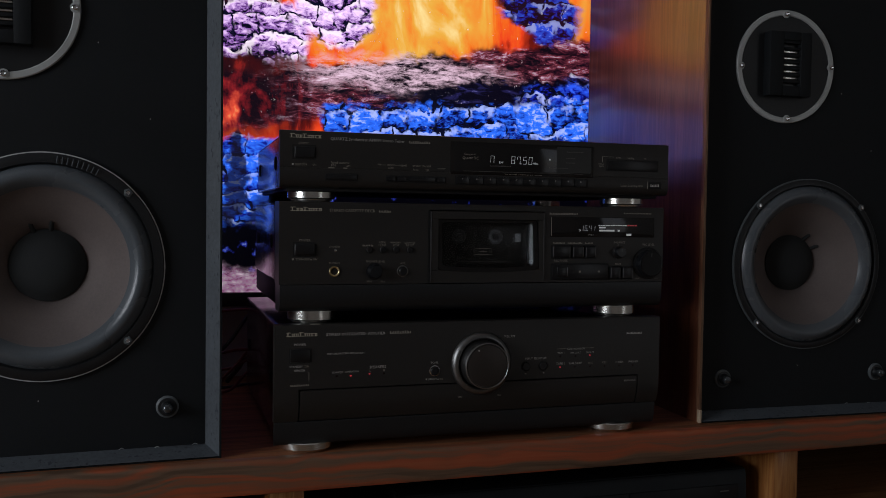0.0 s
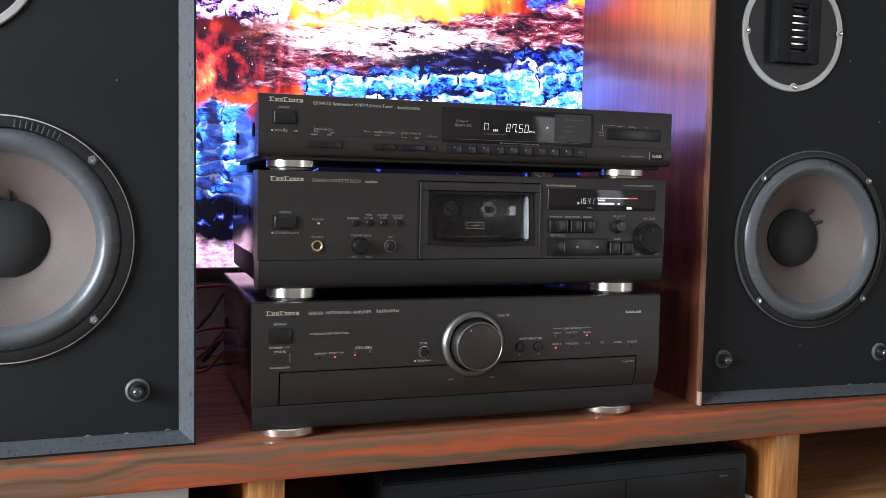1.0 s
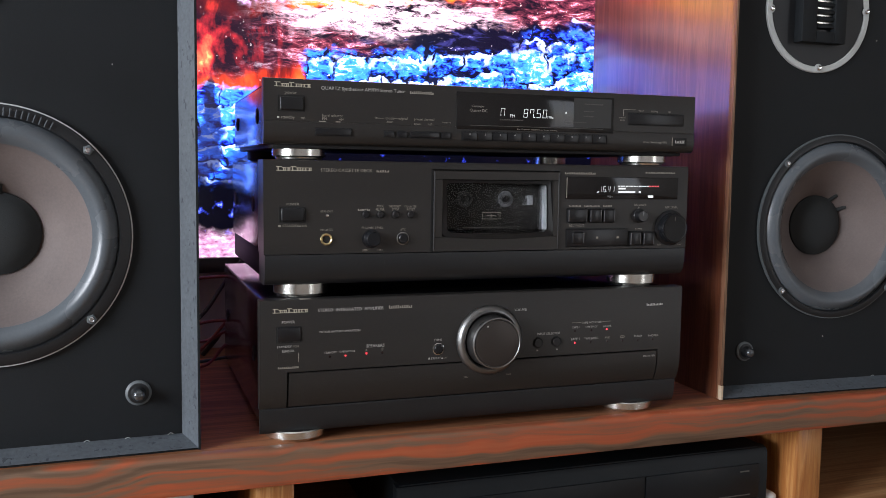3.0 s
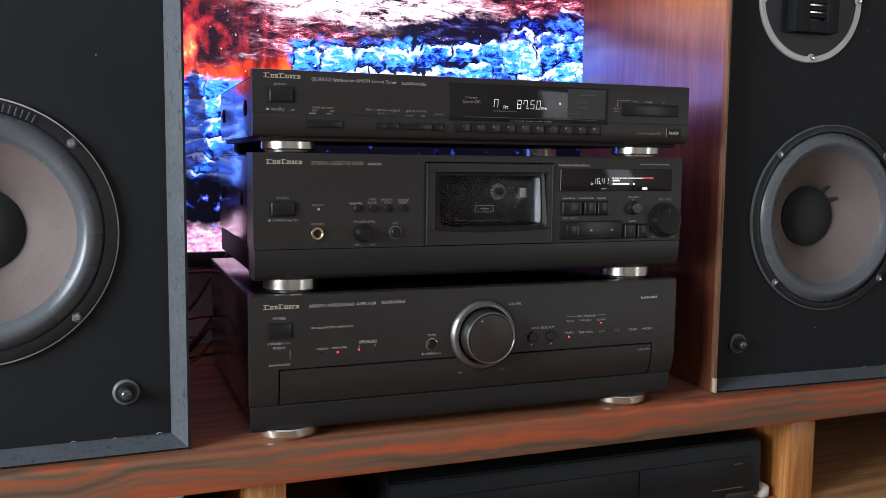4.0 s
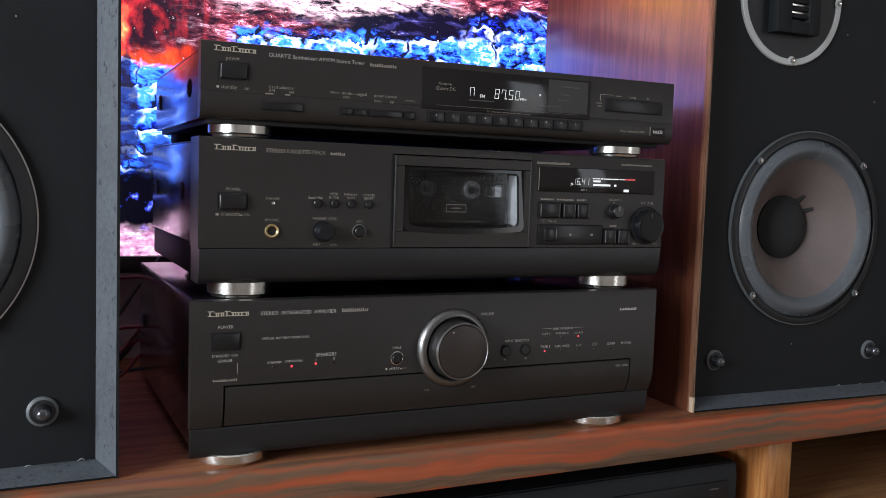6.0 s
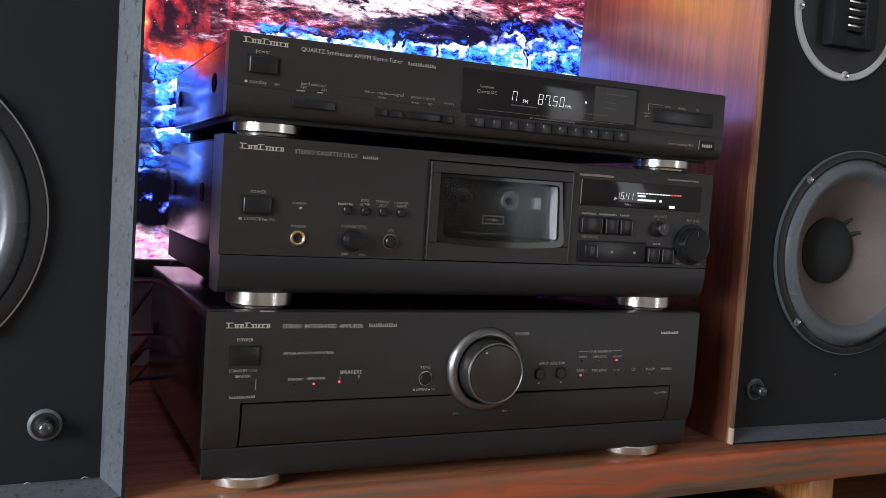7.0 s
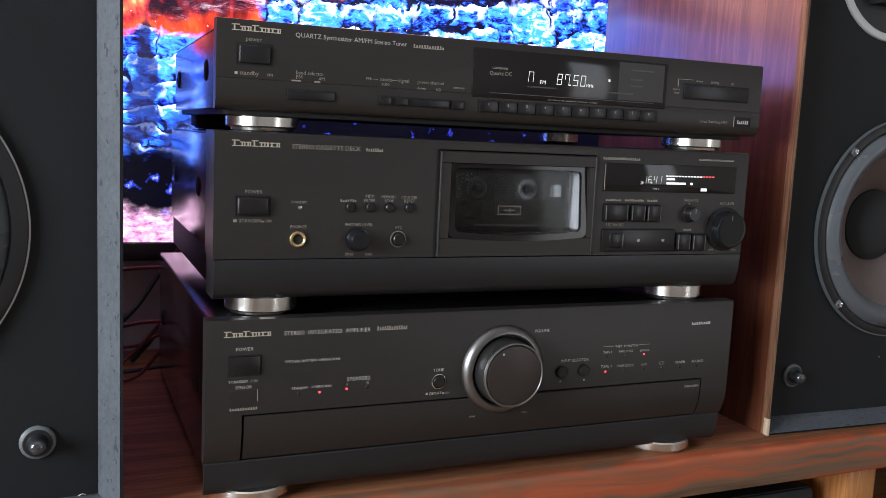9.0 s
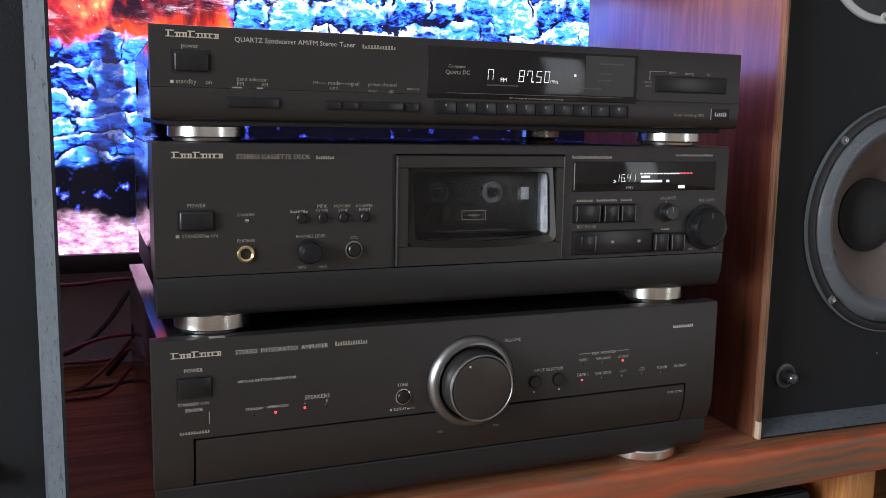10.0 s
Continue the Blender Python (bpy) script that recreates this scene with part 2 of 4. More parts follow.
def bevel_material():
    """Grey-blue paint on chipboard, chipped into small dark pits."""
    n = Nodes("bevel_grey_paint")
    v = n.coords()
    fine = n.noise(v, 260, 4, 0.65)
    slow = n.noise(v, 18, 3)
    col = n.ramp(n.math("ADD", n.math("MULTIPLY", fine, 0.6), n.math("MULTIPLY", slow, 0.4)), [(0.30, (0.052, 0.061, 0.071)), (0.70, (0.105, 0.120, 0.135))])
    pits = n.smooth(n.noise(n.coords((1, 1, 0.6)), 190, 3, 0.6), 0.615, 0.65)
    col = n.mix(n.math("MULTIPLY", pits, 0.8), col, (0.025, 0.03, 0.04))
    n.bump(n.math("SUBTRACT", fine, pits), 0.4, 0.0008)
    return n.set(Base_Color=col, Roughness=0.62)


def glass_material():
    n = Nodes("clear_cover")
    return n.set(Base_Color=(0.60, 0.60, 0.60), Roughness=0.05, Transmission_Weight=1.0, IOR=1.32)


M["cone"], M["bevel"], M["clear"] = cone_material(), bevel_material(), glass_material()


def screen_material():
    """The picture on the television: burning logs, in metres across the screen (x) and up it (z)."""
    n = Nodes("screen_picture")
    p = n.coords()
    sep = n.add("ShaderNodeSeparateXYZ")
    n.put(sep.inputs[0], p)
    x, z = sep.outputs[0], sep.outputs[2]
    wob = n.math("MULTIPLY", n.math("SUBTRACT", n.noise(p, 22, 3), 0.5), 0.045)
    wob2 = n.math("MULTIPLY", n.math("SUBTRACT", n.noise(p, 70, 3), 0.5), 0.022)
    zz = n.math("ADD", n.math("ADD", z, wob), wob2)
    xx = n.math("ADD", n.math("ADD", x, wob2), n.math("MULTIPLY", n.math("SUBTRACT", n.noise(n.coords(loc=(3, 1, 2)), 20, 2), 0.5), 0.05))
    k = lambda a, b: n.math("MULTIPLY", a, b)
    line = lambda x0, z0, slope: n.math("SUBTRACT", zz, n.math("ADD", z0, k(n.math("SUBTRACT", x, x0), slope)))
    band = lambda v, lo, hi, s=0.006: k(n.smooth(v, lo - s, lo + s), n.math("SUBTRACT", 1.0, n.smooth(v, hi - s, hi + s)))

    def blob(cx, cz, rx, rz, s=0.5):
        d = n.math("ADD", n.math("POWER", n.math("DIVIDE", n.math("SUBTRACT", xx, cx), rx), 2.0), n.math("POWER", n.math("DIVIDE", n.math("SUBTRACT", zz, cz), rz), 2.0))
        return n.math("SUBTRACT", 1.0, n.smooth(d, 1.0 - s, 1.0 + s))

    # fire: tall tongues, hottest where they rise from the embers
    tongues = n.noise(n.coords((11, 11, 4.2)), 1.0, 5, 0.55, 1.6)
    heat = n.math("ADD", n.math("ADD", k(tongues, 0.8), 0.055), n.math("ADD", k(blob(0.03, 0.56, 0.16, 0.15, 0.9), 0.36), k(blob(0.31, 0.60, 0.05, 0.09, 0.8), 0.30)))
    heat = n.math("ADD", heat, n.math("ADD", k(blob(-0.20, 0.385, 0.05, 0.06, 0.9), 0.16), k(blob(-0.17, 0.60, 0.10, 0.05, 0.9), 0.14)))
    fire = n.ramp(heat, [(0.36, (0.015, 0.002, 0.004)), (0.47, (0.16, 0.008, 0.004)), (0.58, (0.85, 0.055, 0.012)), (0.70, (0.90, 0.16, 0.013)), (0.84, (0.85, 0.42, 0.055)), (0.97, (1.0, 0.78, 0.34))])

    # charred cells with glowing rims
    warp = n.mix(0.075, p, n.noise(p, 15, 4, colour=True))
    def char(sx, sz, deep, lit, rim, seed, up=0.0, fine=75.0):
        sp = n.add("ShaderNodeSeparateXYZ")
        n.put(sp.inputs[0], warp)
        vz = n.math("MULTIPLY", n.math("ADD", n.math("SUBTRACT", sp.outputs[2], k(sp.outputs[0], 0.05)), seed), sz)
        row, fz = n.math("FLOOR", vz), n.math("FRACT", vz)
        shift = n.add("ShaderNodeTexWhiteNoise", noise_dimensions="1D")
        n.put(shift.inputs["W"], row)
        vx = n.math("ADD", k(sp.outputs[0], sx), shift.outputs["Value"])
        column, fx = n.math("FLOOR", vx), n.math("FRACT", vx)
        cb = n.add("ShaderNodeCombineXYZ")
        n.put(cb.inputs[0], column)
        n.put(cb.inputs[1], row)
        lot = n.add("ShaderNodeTexWhiteNoise", noise_dimensions="2D")
        n.put(lot.inputs["Vector"], cb.outputs[0])
        g = n.noise(n.coords((1, 1, 1.9), loc=(seed, 0, 0)), fine, 5, 0.62, 0.6)
        rough = n.noise(n.coords(loc=(7, 7, 7)), 120, 3)
        ex = k(n.math("MINIMUM", fx, n.math("SUBTRACT", 1.0, fx)), sz / sx)
        ez = n.math("MINIMUM", fz, n.math("SUBTRACT", 1.0, fz))
        e = n.math("ADD", n.math("MINIMUM", ex, ez), k(n.math("SUBTRACT", rough, 0.5), 0.22))
        tone = n.math("ADD", n.math("ADD", k(fz, 0.16), k(lot.outputs["Value"], 0.22)), n.math("ADD", k(g, 0.95), -0.06))
        fill = n.ramp(tone, [(0.47 - up, (0.001, 0.0015, 0.010)), (0.54 - up, deep), (0.62 - up, lit), (0.74 - up, tuple(1.5 * c for c in lit)), (0.80 - up, rim)])
        rims = k(n.math("SUBTRACT", 1.0, n.smooth(e, 0.16, 0.24)), n.smooth(fz, 0.35, 0.75))
        fill = n.mix(k(rims, k(n.smooth(n.noise(p, 40, 3), 0.40, 0.56), 0.9)), fill, rim)
        crack = k(n.math("SUBTRACT", 1.0, n.smooth(e, 0.03, 0.09)), n.smooth(n.noise(n.coords(loc=(9, 7, 7)), 45, 2), 0.40, 0.54))
        return n.mix(crack, fill, (0.002, 0.003, 0.016))

    blue = char(24, 32, (0.004, 0.016, 0.22), (0.020, 0.120, 0.80), (0.38, 0.48, 1.0), 1.0, 0.02, 85.0)
    ash = char(27, 38, (0.25, 0.10, 0.42), (0.70, 0.46, 0.85), (1.0, 0.88, 1.0), 4.0)
    dusk = char(24, 36, (0.005, 0.010, 0.30), (0.020, 0.080, 0.75), (0.42, 0.48, 1.0), 8.0, -0.03)
    frost = char(18, 40, (0.005, 0.014, 0.26), (0.022, 0.120, 0.80), (0.38, 0.50, 1.0), 12.0, 0.0, 62.0)

    # bark of the middle log: streaks along its length
    streak = n.noise(n.coords((16, 16, 58), rot=(0, -9, 0)), 1.7, 8, 0.78, 0.5)
    bark = n.ramp(streak, [(0.41, (0.003, 0.002, 0.006)), (0.48, (0.040, 0.007, 0.016)), (0.545, (0.17, 0.030, 0.048)), (0.60, (0.45, 0.22, 0.33)), (0.66, (1.0, 0.80, 0.95))])

    col = fire
    # pale chunks, upper left
    m = n.math("MAXIMUM", blob(-0.185, 0.505, 0.075, 0.045, 0.25), blob(-0.075, 0.545, 0.060, 0.055, 0.25))
    col = n.mix(m, col, ash)
    # dark log, upper right
    m = k(band(line(0.235, 0.580, -0.55), -0.055, 0.040), n.smooth(xx, 0.165, 0.185))
    col = n.mix(k(m, n.math("SUBTRACT", 1.0, n.smooth(xx, 0.30, 0.325))), col, n.mix(0.35, dusk, (0.03, 0.004, 0.008)))
    # middle log
    m = band(line(0.0, 0.437, 0.16), -0.045, 0.036, 0.008)
    col = n.mix(m, col, bark)
    glare = k(blob(0.02, 0.452, 0.15, 0.028, 0.9), n.smooth(streak, 0.40, 0.58))
    col = n.mix(k(glare, 0.8), col, (0.85, 0.62, 0.78))
    # left red embers under it
    m = n.math("MAXIMUM", blob(-0.225, 0.405, 0.105, 0.060, 0.9), blob(-0.42, 0.42, 0.15, 0.08, 0.4))
    ember = n.ramp(n.math("ADD", k(tongues, 0.75), k(n.noise(p, 60, 4), 0.25)), [(0.48, (0.006, 0.002, 0.006)), (0.56, (0.20, 0.010, 0.016)), (0.63, (0.80, 0.08, 0.04)), (0.71, (1.0, 0.45, 0.16))])
    col = n.mix(m, col, ember)
    # blue end grain at the right and the long glowing row
    flake = n.ramp(n.noise(n.coords((9, 9, 34), rot=(0, -14, 0)), 1.5, 5, 0.6, 0.8), [(0.52, (0.0015, 0.0015, 0.008)), (0.60, (0.02, 0.018, 0.10)), (0.66, (0.30, 0.28, 0.62)), (0.70, (0.95, 0.93, 1.0))])
    m = k(n.smooth(xx, -0.06, 0.06), band(line(0.1, 0.418, 0.11), -0.05, 0.024, 0.006))
    col = n.mix(m, col, flake)
    m = k(n.smooth(xx, 0.20, 0.24), band(line(0.26, 0.425, 0.10), -0.06, 0.022, 0.006))
    col = n.mix(m, col, dusk)
    m = k(n.smooth(xx, -0.100, -0.088), band(line(0.1, 0.378, 0.055), -0.036, 0.032, 0.005))
    col = n.mix(m, col, blue)
    # everything below: blue ash, a black hollow and pale sand
    m = n.math("SUBTRACT", 1.0, n.smooth(line(-0.2, 0.348, 0.03), -0.006, 0.004))
    col = n.mix(m, col, frost)
    m = n.math("MAXIMUM", blob(-0.222, 0.285, 0.013, 0.075, 0.4), blob(-0.175, 0.225, 0.03, 0.045, 0.5))
    col = n.mix(k(m, 0.9), col, (0.006, 0.006, 0.02))
    m = n.math("SUBTRACT", 1.0, n.smooth(zz, 0.215, 0.235))
    hollow = n.ramp(n.noise(p, 55, 4, 0.6), [(0.60, (0.0006, 0.0006, 0.002)), (0.66, (0.012, 0.02, 0.22)), (0.74, (0.16, 0.22, 0.55))])
    col = n.mix(m, col, hollow)
    m = k(n.math("SUBTRACT", 1.0, n.smooth(line(-0.2, 0.318, 0.0), -0.008, 0.008)), n.smooth(xx, -0.165, -0.12))
    col = n.mix(m, col, hollow)
    m = k(n.math("SUBTRACT", 1.0, n.smooth(zz, 0.150, 0.172)), n.math("SUBTRACT", 1.0, n.smooth(xx, -0.14, -0.08)))
    sand = n.ramp(n.noise(n.coords((1, 1, 2.2)), 60, 5, 0.7), [(0.34, (0.10, 0.028, 0.080)), (0.44, (0.21, 0.095, 0.175)), (0.55, (0.29, 0.190, 0.265)), (0.70, (0.66, 0.52, 0.62))])
    col = n.mix(m, col, sand)
    # sparks
    sp = n.smooth(n.noise(p, 160, 2, 0.8), 0.70, 0.76)
    col = n.mix(k(sp, n.smooth(z, 0.34, 0.40)), col, (1.0, 0.86, 0.90))
    return n.set(Base_Color=(0.004, 0.004, 0.005), Roughness=0.25, Emission_Color=col, Emission_Strength=5.1)


M["screen"] = screen_material()

# ---- shapes ----
MM = 0.001


def box(bm, x0, x1, y0, y1, z0, z1, bevel=0.0, segs=2):
    """A box in millimetres, joined into bm."""
    vs = [bm.verts.new((x * MM, y * MM, z * MM)) for x in (x0, x1) for y in (y0, y1) for z in (z0, z1)]
    fs = [bm.faces.new([vs[i] for i in f]) for f in ((0, 1, 3, 2), (4, 6, 7, 5), (0, 4, 5, 1), (2, 3, 7, 6), (0, 2, 6, 4), (1, 5, 7, 3))]
    if bevel:
        es = list({e for f in fs for e in f.edges})
        bmesh.ops.bevel(bm, geom=es, offset=bevel * MM, segments=segs, profile=0.5, affect="EDGES", clamp_overlap=True)
    return bm


def lathe(bm, prof, cx, cy, cz, axis="y", segs=48):
    """Turn (radius, along) pairs round an axis through (cx, cy, cz); 'along' runs towards the viewer for y, up for z."""
    rings = []
    for r, a in prof:
        if r < 1e-6:
            v = (cx, cy - a, cz) if axis == "y" else (cx, cy, cz + a)
            rings.append([bm.verts.new([c * MM for c in v])])
            continue
        ring = []
        for i in range(segs):
            t = 2 * math.pi * i / segs
            u, w = r * math.cos(t), r * math.sin(t)
            v = (cx + u, cy - a, cz + w) if axis == "y" else (cx + u, cy + w, cz + a)
            ring.append(bm.verts.new([c * MM for c in v]))
        rings.append(ring)
    for a, b in zip(rings, rings[1:]):
        for i in range(segs):
            j = (i + 1) % segs
            q = [a[i % len(a)], a[j % len(a)], b[j % len(b)], b[i % len(b)]]
            q = [v for k, v in enumerate(q) if v not in q[:k]]
            if len(q) > 2:
                bm.faces.new(q)
    return bm


def profile_x(bm, prof, x0, x1):
    """A (y, z) outline in millimetres drawn out from x0 to x1."""
    a = [bm.verts.new((x0 * MM, y * MM, z * MM)) for y, z in prof]
    b = [bm.verts.new((x1 * MM, y * MM, z * MM)) for y, z in prof]
    for i in range(len(prof)):
        j = (i + 1) % len(prof)
        bm.faces.new((a[i], a[j], b[j], b[i]))
    bm.faces.new(list(reversed(a)))
    bm.faces.new(b)
    return bm


def tube(bm, pts, r, segs=8):
    """A round wire through points in millimetres, smoothed."""
    P = [Vector(p) for p in pts]
    line = []
    for i in range(len(P) - 1):
        p0, p1, p2, p3 = P[max(i - 1, 0)], P[i], P[i + 1], P[min(i + 2, len(P) - 1)]
        for s in range(6):
            t = s / 6
            line.append(0.5 * ((2 * p1) + (p2 - p0) * t + (2 * p0 - 5 * p1 + 4 * p2 - p3) * t * t + (3 * p1 - p0 - 3 * p2 + p3) * t ** 3))
    line.append(P[-1])
    last = None
    for i, p in enumerate(line):
        d = (line[min(i + 1, len(line) - 1)] - line[max(i - 1, 0)]).normalized()
        s = d.cross(Vector((0, 0, 1)) if abs(d.z) < 0.9 else Vector((1, 0, 0))).normalized()
        u = d.cross(s)
        ring = [bm.verts.new((p + (s * math.cos(2 * math.pi * k / segs) + u * math.sin(2 * math.pi * k / segs)) * r) * MM) for k in range(segs)]
        if last:
            for k in range(segs):
                bm.faces.new((last[k], last[(k + 1) % segs], ring[(k + 1) % segs], ring[k]))
        last = ring
    return bm


def thing(name, label, category, m=None, group="", kind=""):
    """An Empty at a thing's base."""
    ob = tagged(new(name), label, category, group, kind)
    ob.empty_display_size = 0.05
    ob.matrix_world = m or Matrix()
    return ob


def part(name, bm, material, parent=None, label="", smooth=35.0):
    me = bpy.data.meshes.new(name)
    bmesh.ops.recalc_face_normals(bm, faces=bm.faces[:])
    for f in bm.faces:
        f.smooth = smooth > 0
    if smooth > 0:
        for e in bm.edges:
            e.smooth = len(e.link_faces) == 2 and e.calc_face_angle(0) < radians(smooth)
    bm.to_mesh(me)
    bm.free()
    me.materials.append(M[material])
    ob = new(name, me)
    if parent:
        ob.parent = parent
    return tagged(ob, label) if label else ob


def solo(name, bm, material, label, category, kind="", m=None, smooth=35.0):
    ob = part(name, bm, material, None, label, smooth)
    if m:
        ob.matrix_world = m
    return tagged(ob, label, category, "", kind)


B = bmesh.new


def lettering(s, x, z, width, parent, material="print", y=-0.35, height=None, name="lettering"):
    """Printed words: left end and base line in millimetres, drawn to a width."""
    cu = bpy.data.curves.new(name, "FONT")
    cu.body = s
    cu.resolution_u = 2
    tmp = bpy.data.objects.new(name, cu)
    scene.collection.objects.link(tmp)
    me = bpy.data.meshes.new_from_object(tmp)
    bpy.data.objects.remove(tmp)
    bpy.data.curves.remove(cu)
    xs, ys = [v.co.x for v in me.vertices], [v.co.y for v in me.vertices]
    k = width / (max(xs) - min(xs))
    kh = height / (max(ys) - min(0, min(ys))) if height else k
    x0 = min(xs)
    for v in me.vertices:
        v.co = (((v.co.x - x0) * k + x) * MM, y * MM, (v.co.y * kh + z) * MM)
    me.materials.clear()
    me.materials.append(M[material])
    ob = new(name, me)
    ob.parent = parent
    return ob


def bars(widths, x, z, h, parent, material, y=-0.35, gap=0.5, name="print_bar", tall=None):
    """A row of plain bars where writing is not lettered."""
    bm = B()
    for i, w in enumerate(widths):
        hh = tall if tall and i == 0 else h
        box(bm, x, x + w, y, y + 0.3, z, z + hh)
        x += w + gap
    return part(name, bm, material, parent, smooth=0)


def strokes(n, x, z, h, w, parent, material, y=-0.35, name="print_bar", tall=0.0):
    """Fine upright bars of uneven height in place of a word."""
    bm = B()
    p = w / n
    for i in range(n):
        hh = tall if tall and i in (0, 1) else h * (1.0, 0.86, 1.0, 0.7, 0.92)[i * 3 % 5]
        box(bm, x + i * p, x + i * p + p * 0.52, y, y + 0.3, z, z + hh)
    box(bm, x, x + w - p * 0.5, y + 0.05, y + 0.3, z, z + h * 0.16)
    return part(name, bm, material, parent, smooth=0)


SEG = {"0": "abcdef", "1": "bc", "2": "abged", "3": "abgcd", "4": "fgbc", "5": "afgcd", "6": "afgedc", "7": "abcf", "8": "abcdefg", "n": "abcef"}


def digits(s, x, z, w, h, parent, material="vfd", y=-1.2, slant=0.12, t=0.75):
    """Lit seven-bar figures; a full stop is a dot."""
    bm = B()
    pitch = w * 1.45
    for ch in s:
        if ch == ".":
            box(bm, x - 0.36 * w, x - 0.36 * w + t * 1.3, y, y + 0.2, z, z + t * 1.3)
            x += 0.22 * w
            continue
        g = {"a": (0, w, h - t, h), "d": (0, w, 0, t), "g": (0, w, h / 2 - t / 2, h / 2 + t / 2), "f": (0, t, h / 2, h), "e": (0, t, 0, h / 2), "b": (w - t, w, h / 2, h), "c": (w - t, w, 0, h / 2)}
        for q in SEG[ch]:
            a, b, c, d = g[q]
            i0 = 0.15
            vs = [bm.verts.new(((x + px + slant * pz) * MM, y * MM, (z + pz) * MM)) for px, pz in ((a + i0, c + i0), (b - i0, c + i0), (b - i0, d - i0), (a + i0, d - i0))]
            bm.faces.new(vs)
        x += pitch
    return part("lit_digits", bm, material, parent, smooth=0)


# ---- the room ----
FLOOR, CEIL, BACK, FRONT, WEST, EAST = -560, 2000, -3200, 462, -2200, 2700


def slab(name, material, *b, label="", category="wall", kind="structure"):
    bm = box(B(), *b)
    return solo(name, bm, material, label, category, kind, smooth=0)


slab("floor", "floor", WEST, EAST, BACK, FRONT, FLOOR - 40, FLOOR, label="brown oak floor of the living room", category="floor")
slab("ceiling", "ceiling", WEST, EAST, BACK, FRONT, CEIL, CEIL + 40, label="white painted ceiling of the room", category="ceiling")
slab("wall_north", "wall_north", WEST - 120, EAST + 120, FRONT, FRONT + 120, FLOOR - 40, CEIL + 40, label="plain grey plaster wall behind the television")
slab("wall_east", "wall", EAST, EAST + 120, BACK - 120, FRONT, FLOOR - 40, CEIL + 40, label="plain grey plaster wall")


def wall_with_opening(name, vertical, at, lo, hi, o0, o1, z0, z1):
    """A wall 120 mm thick with one window opening."""
    bm = B()
    for a, b, c, d in ((lo, o0, FLOOR - 40, CEIL + 40), (o1, hi, FLOOR - 40, CEIL + 40), (o0, o1, FLOOR - 40, z0), (o0, o1, z1, CEIL + 40)):
        box(bm, at - 120, at, a, b, c, d) if vertical else box(bm, a, b, at - 120, at, c, d)
    return solo(name, bm, "wall", "plain grey plaster wall with a window opening", "wall", "structure", smooth=0)


wall_with_opening("wall_west", True, WEST, BACK - 120, FRONT, -1430, -370, 40, 1280)
wall_with_opening("wall_south", False, BACK, WEST, EAST, 1760, 2640, -520, 1600)


def window(name, m, w, h):
    t = thing(name, "white framed window letting in daylight", "window", m, kind="structure")
    for x0, x1, z0, z1 in ((0, 50, 0, h), (w - 50, w, 0, h), (50, w - 50, 0, 50), (50, w - 50, h - 50, h), (w / 2 - 25, w / 2 + 25, 50, h - 50)):
        part("window_frame", box(B(), x0, x1, 0, 50, z0, z1, 4), "ceiling", t)


window("window_1", pose(WEST * MM - 0.11, -0.37, 0.04, 0, 0, -90), 1060, 1240)
# assumed window, sized to suit the added front fill
window("window_2", pose(1.76, BACK * MM - 0.115, -0.52), 880, 2120)

# ---- the shelf unit ----
unit = thing("shelf_unit", "red-brown stained timber shelf unit on pine uprights", "shelf unit", pose(0, 0, FLOOR * MM))
UP = -FLOOR
part("top_board", profile_x(B(), [(y, z + UP) for y, z in ((3.1, 0), (455, 0), (455, -35), (3.1, -35))], -1150, 1150), "shelf", unit, "thick red-brown stained board", smooth=0)
part("front_edge", profile_x(B(), [(y, z + UP) for y, z in ((-7.4, -34), (-8.6, -32), (-9, -29), (-9, -5), (-8.4, -2), (-7, -0.5), (-4.5, 0.15), (3, 0.15), (3, -35), (-5, -35))], -1150, 1150), "shelf_front", unit, "grey-brown front edge banded with red grain")
part("lower_board", box(B(), -1150, 1150, -24, 455, UP - 164, UP - 134, 2), "board", unit, "varnished lower board")
for x0, x1 in ((-219, -184), (386, 421), (-1150, -1115), (1115, 1150)):
    part("upright", box(B(), x0, x1, 10, 440, UP - 134, UP - 35.2, 2), "pine", unit, "varnished pine upright")
for x0, x1 in ((-1110, -1060), (-60, -10), (1060, 1110)):
    part("leg", box(B(), x0, x1, 30, 430, 0, UP - 164, 2), "pine", unit)
part("back_panel", box(B(), -1150, 1150, 441, 454, UP - 134, UP - 35), "wood_dark", unit, smooth=0)


def rebase(t, z0, m):
    """Set a thing built at its height above the board onto its base point."""
    for me in {o.data for o in t.children_recursive if o.data}:
        me.transform(Matrix.Translation((0, 0, -z0 * MM)))
    t.matrix_world = m @ Matrix.Translation((0, 0, z0 * MM))
    return t


def foot(parent, x, y, z0, z1, r=23.0, material="foot"):
    h = z1 - z0
    f = part("foot", lathe(B(), [(0, 0.5), (r - 3.5, 0.5), (r - 3.0, 2.2), (r - 1.2, 2.4), (r, 3.4), (r, h - 1), (r - 1, h), (0, h)], x, y, z0, "z", 40), material, parent)
    part("foot_pad", lathe(B(), [(0, 0), (r - 5, 0), (r - 5, 0.6), (0, 0.6)], x, y, z0, "z", 32), "foot_dark", f)
    return f


def key(parent, x0, x1, z0, z1, out, material="button", bevel=0.8, y=0.0, name="button"):
    return part(name, box(B(), x0, x1, y - out, y + 2, z0, z1, bevel), material, parent)


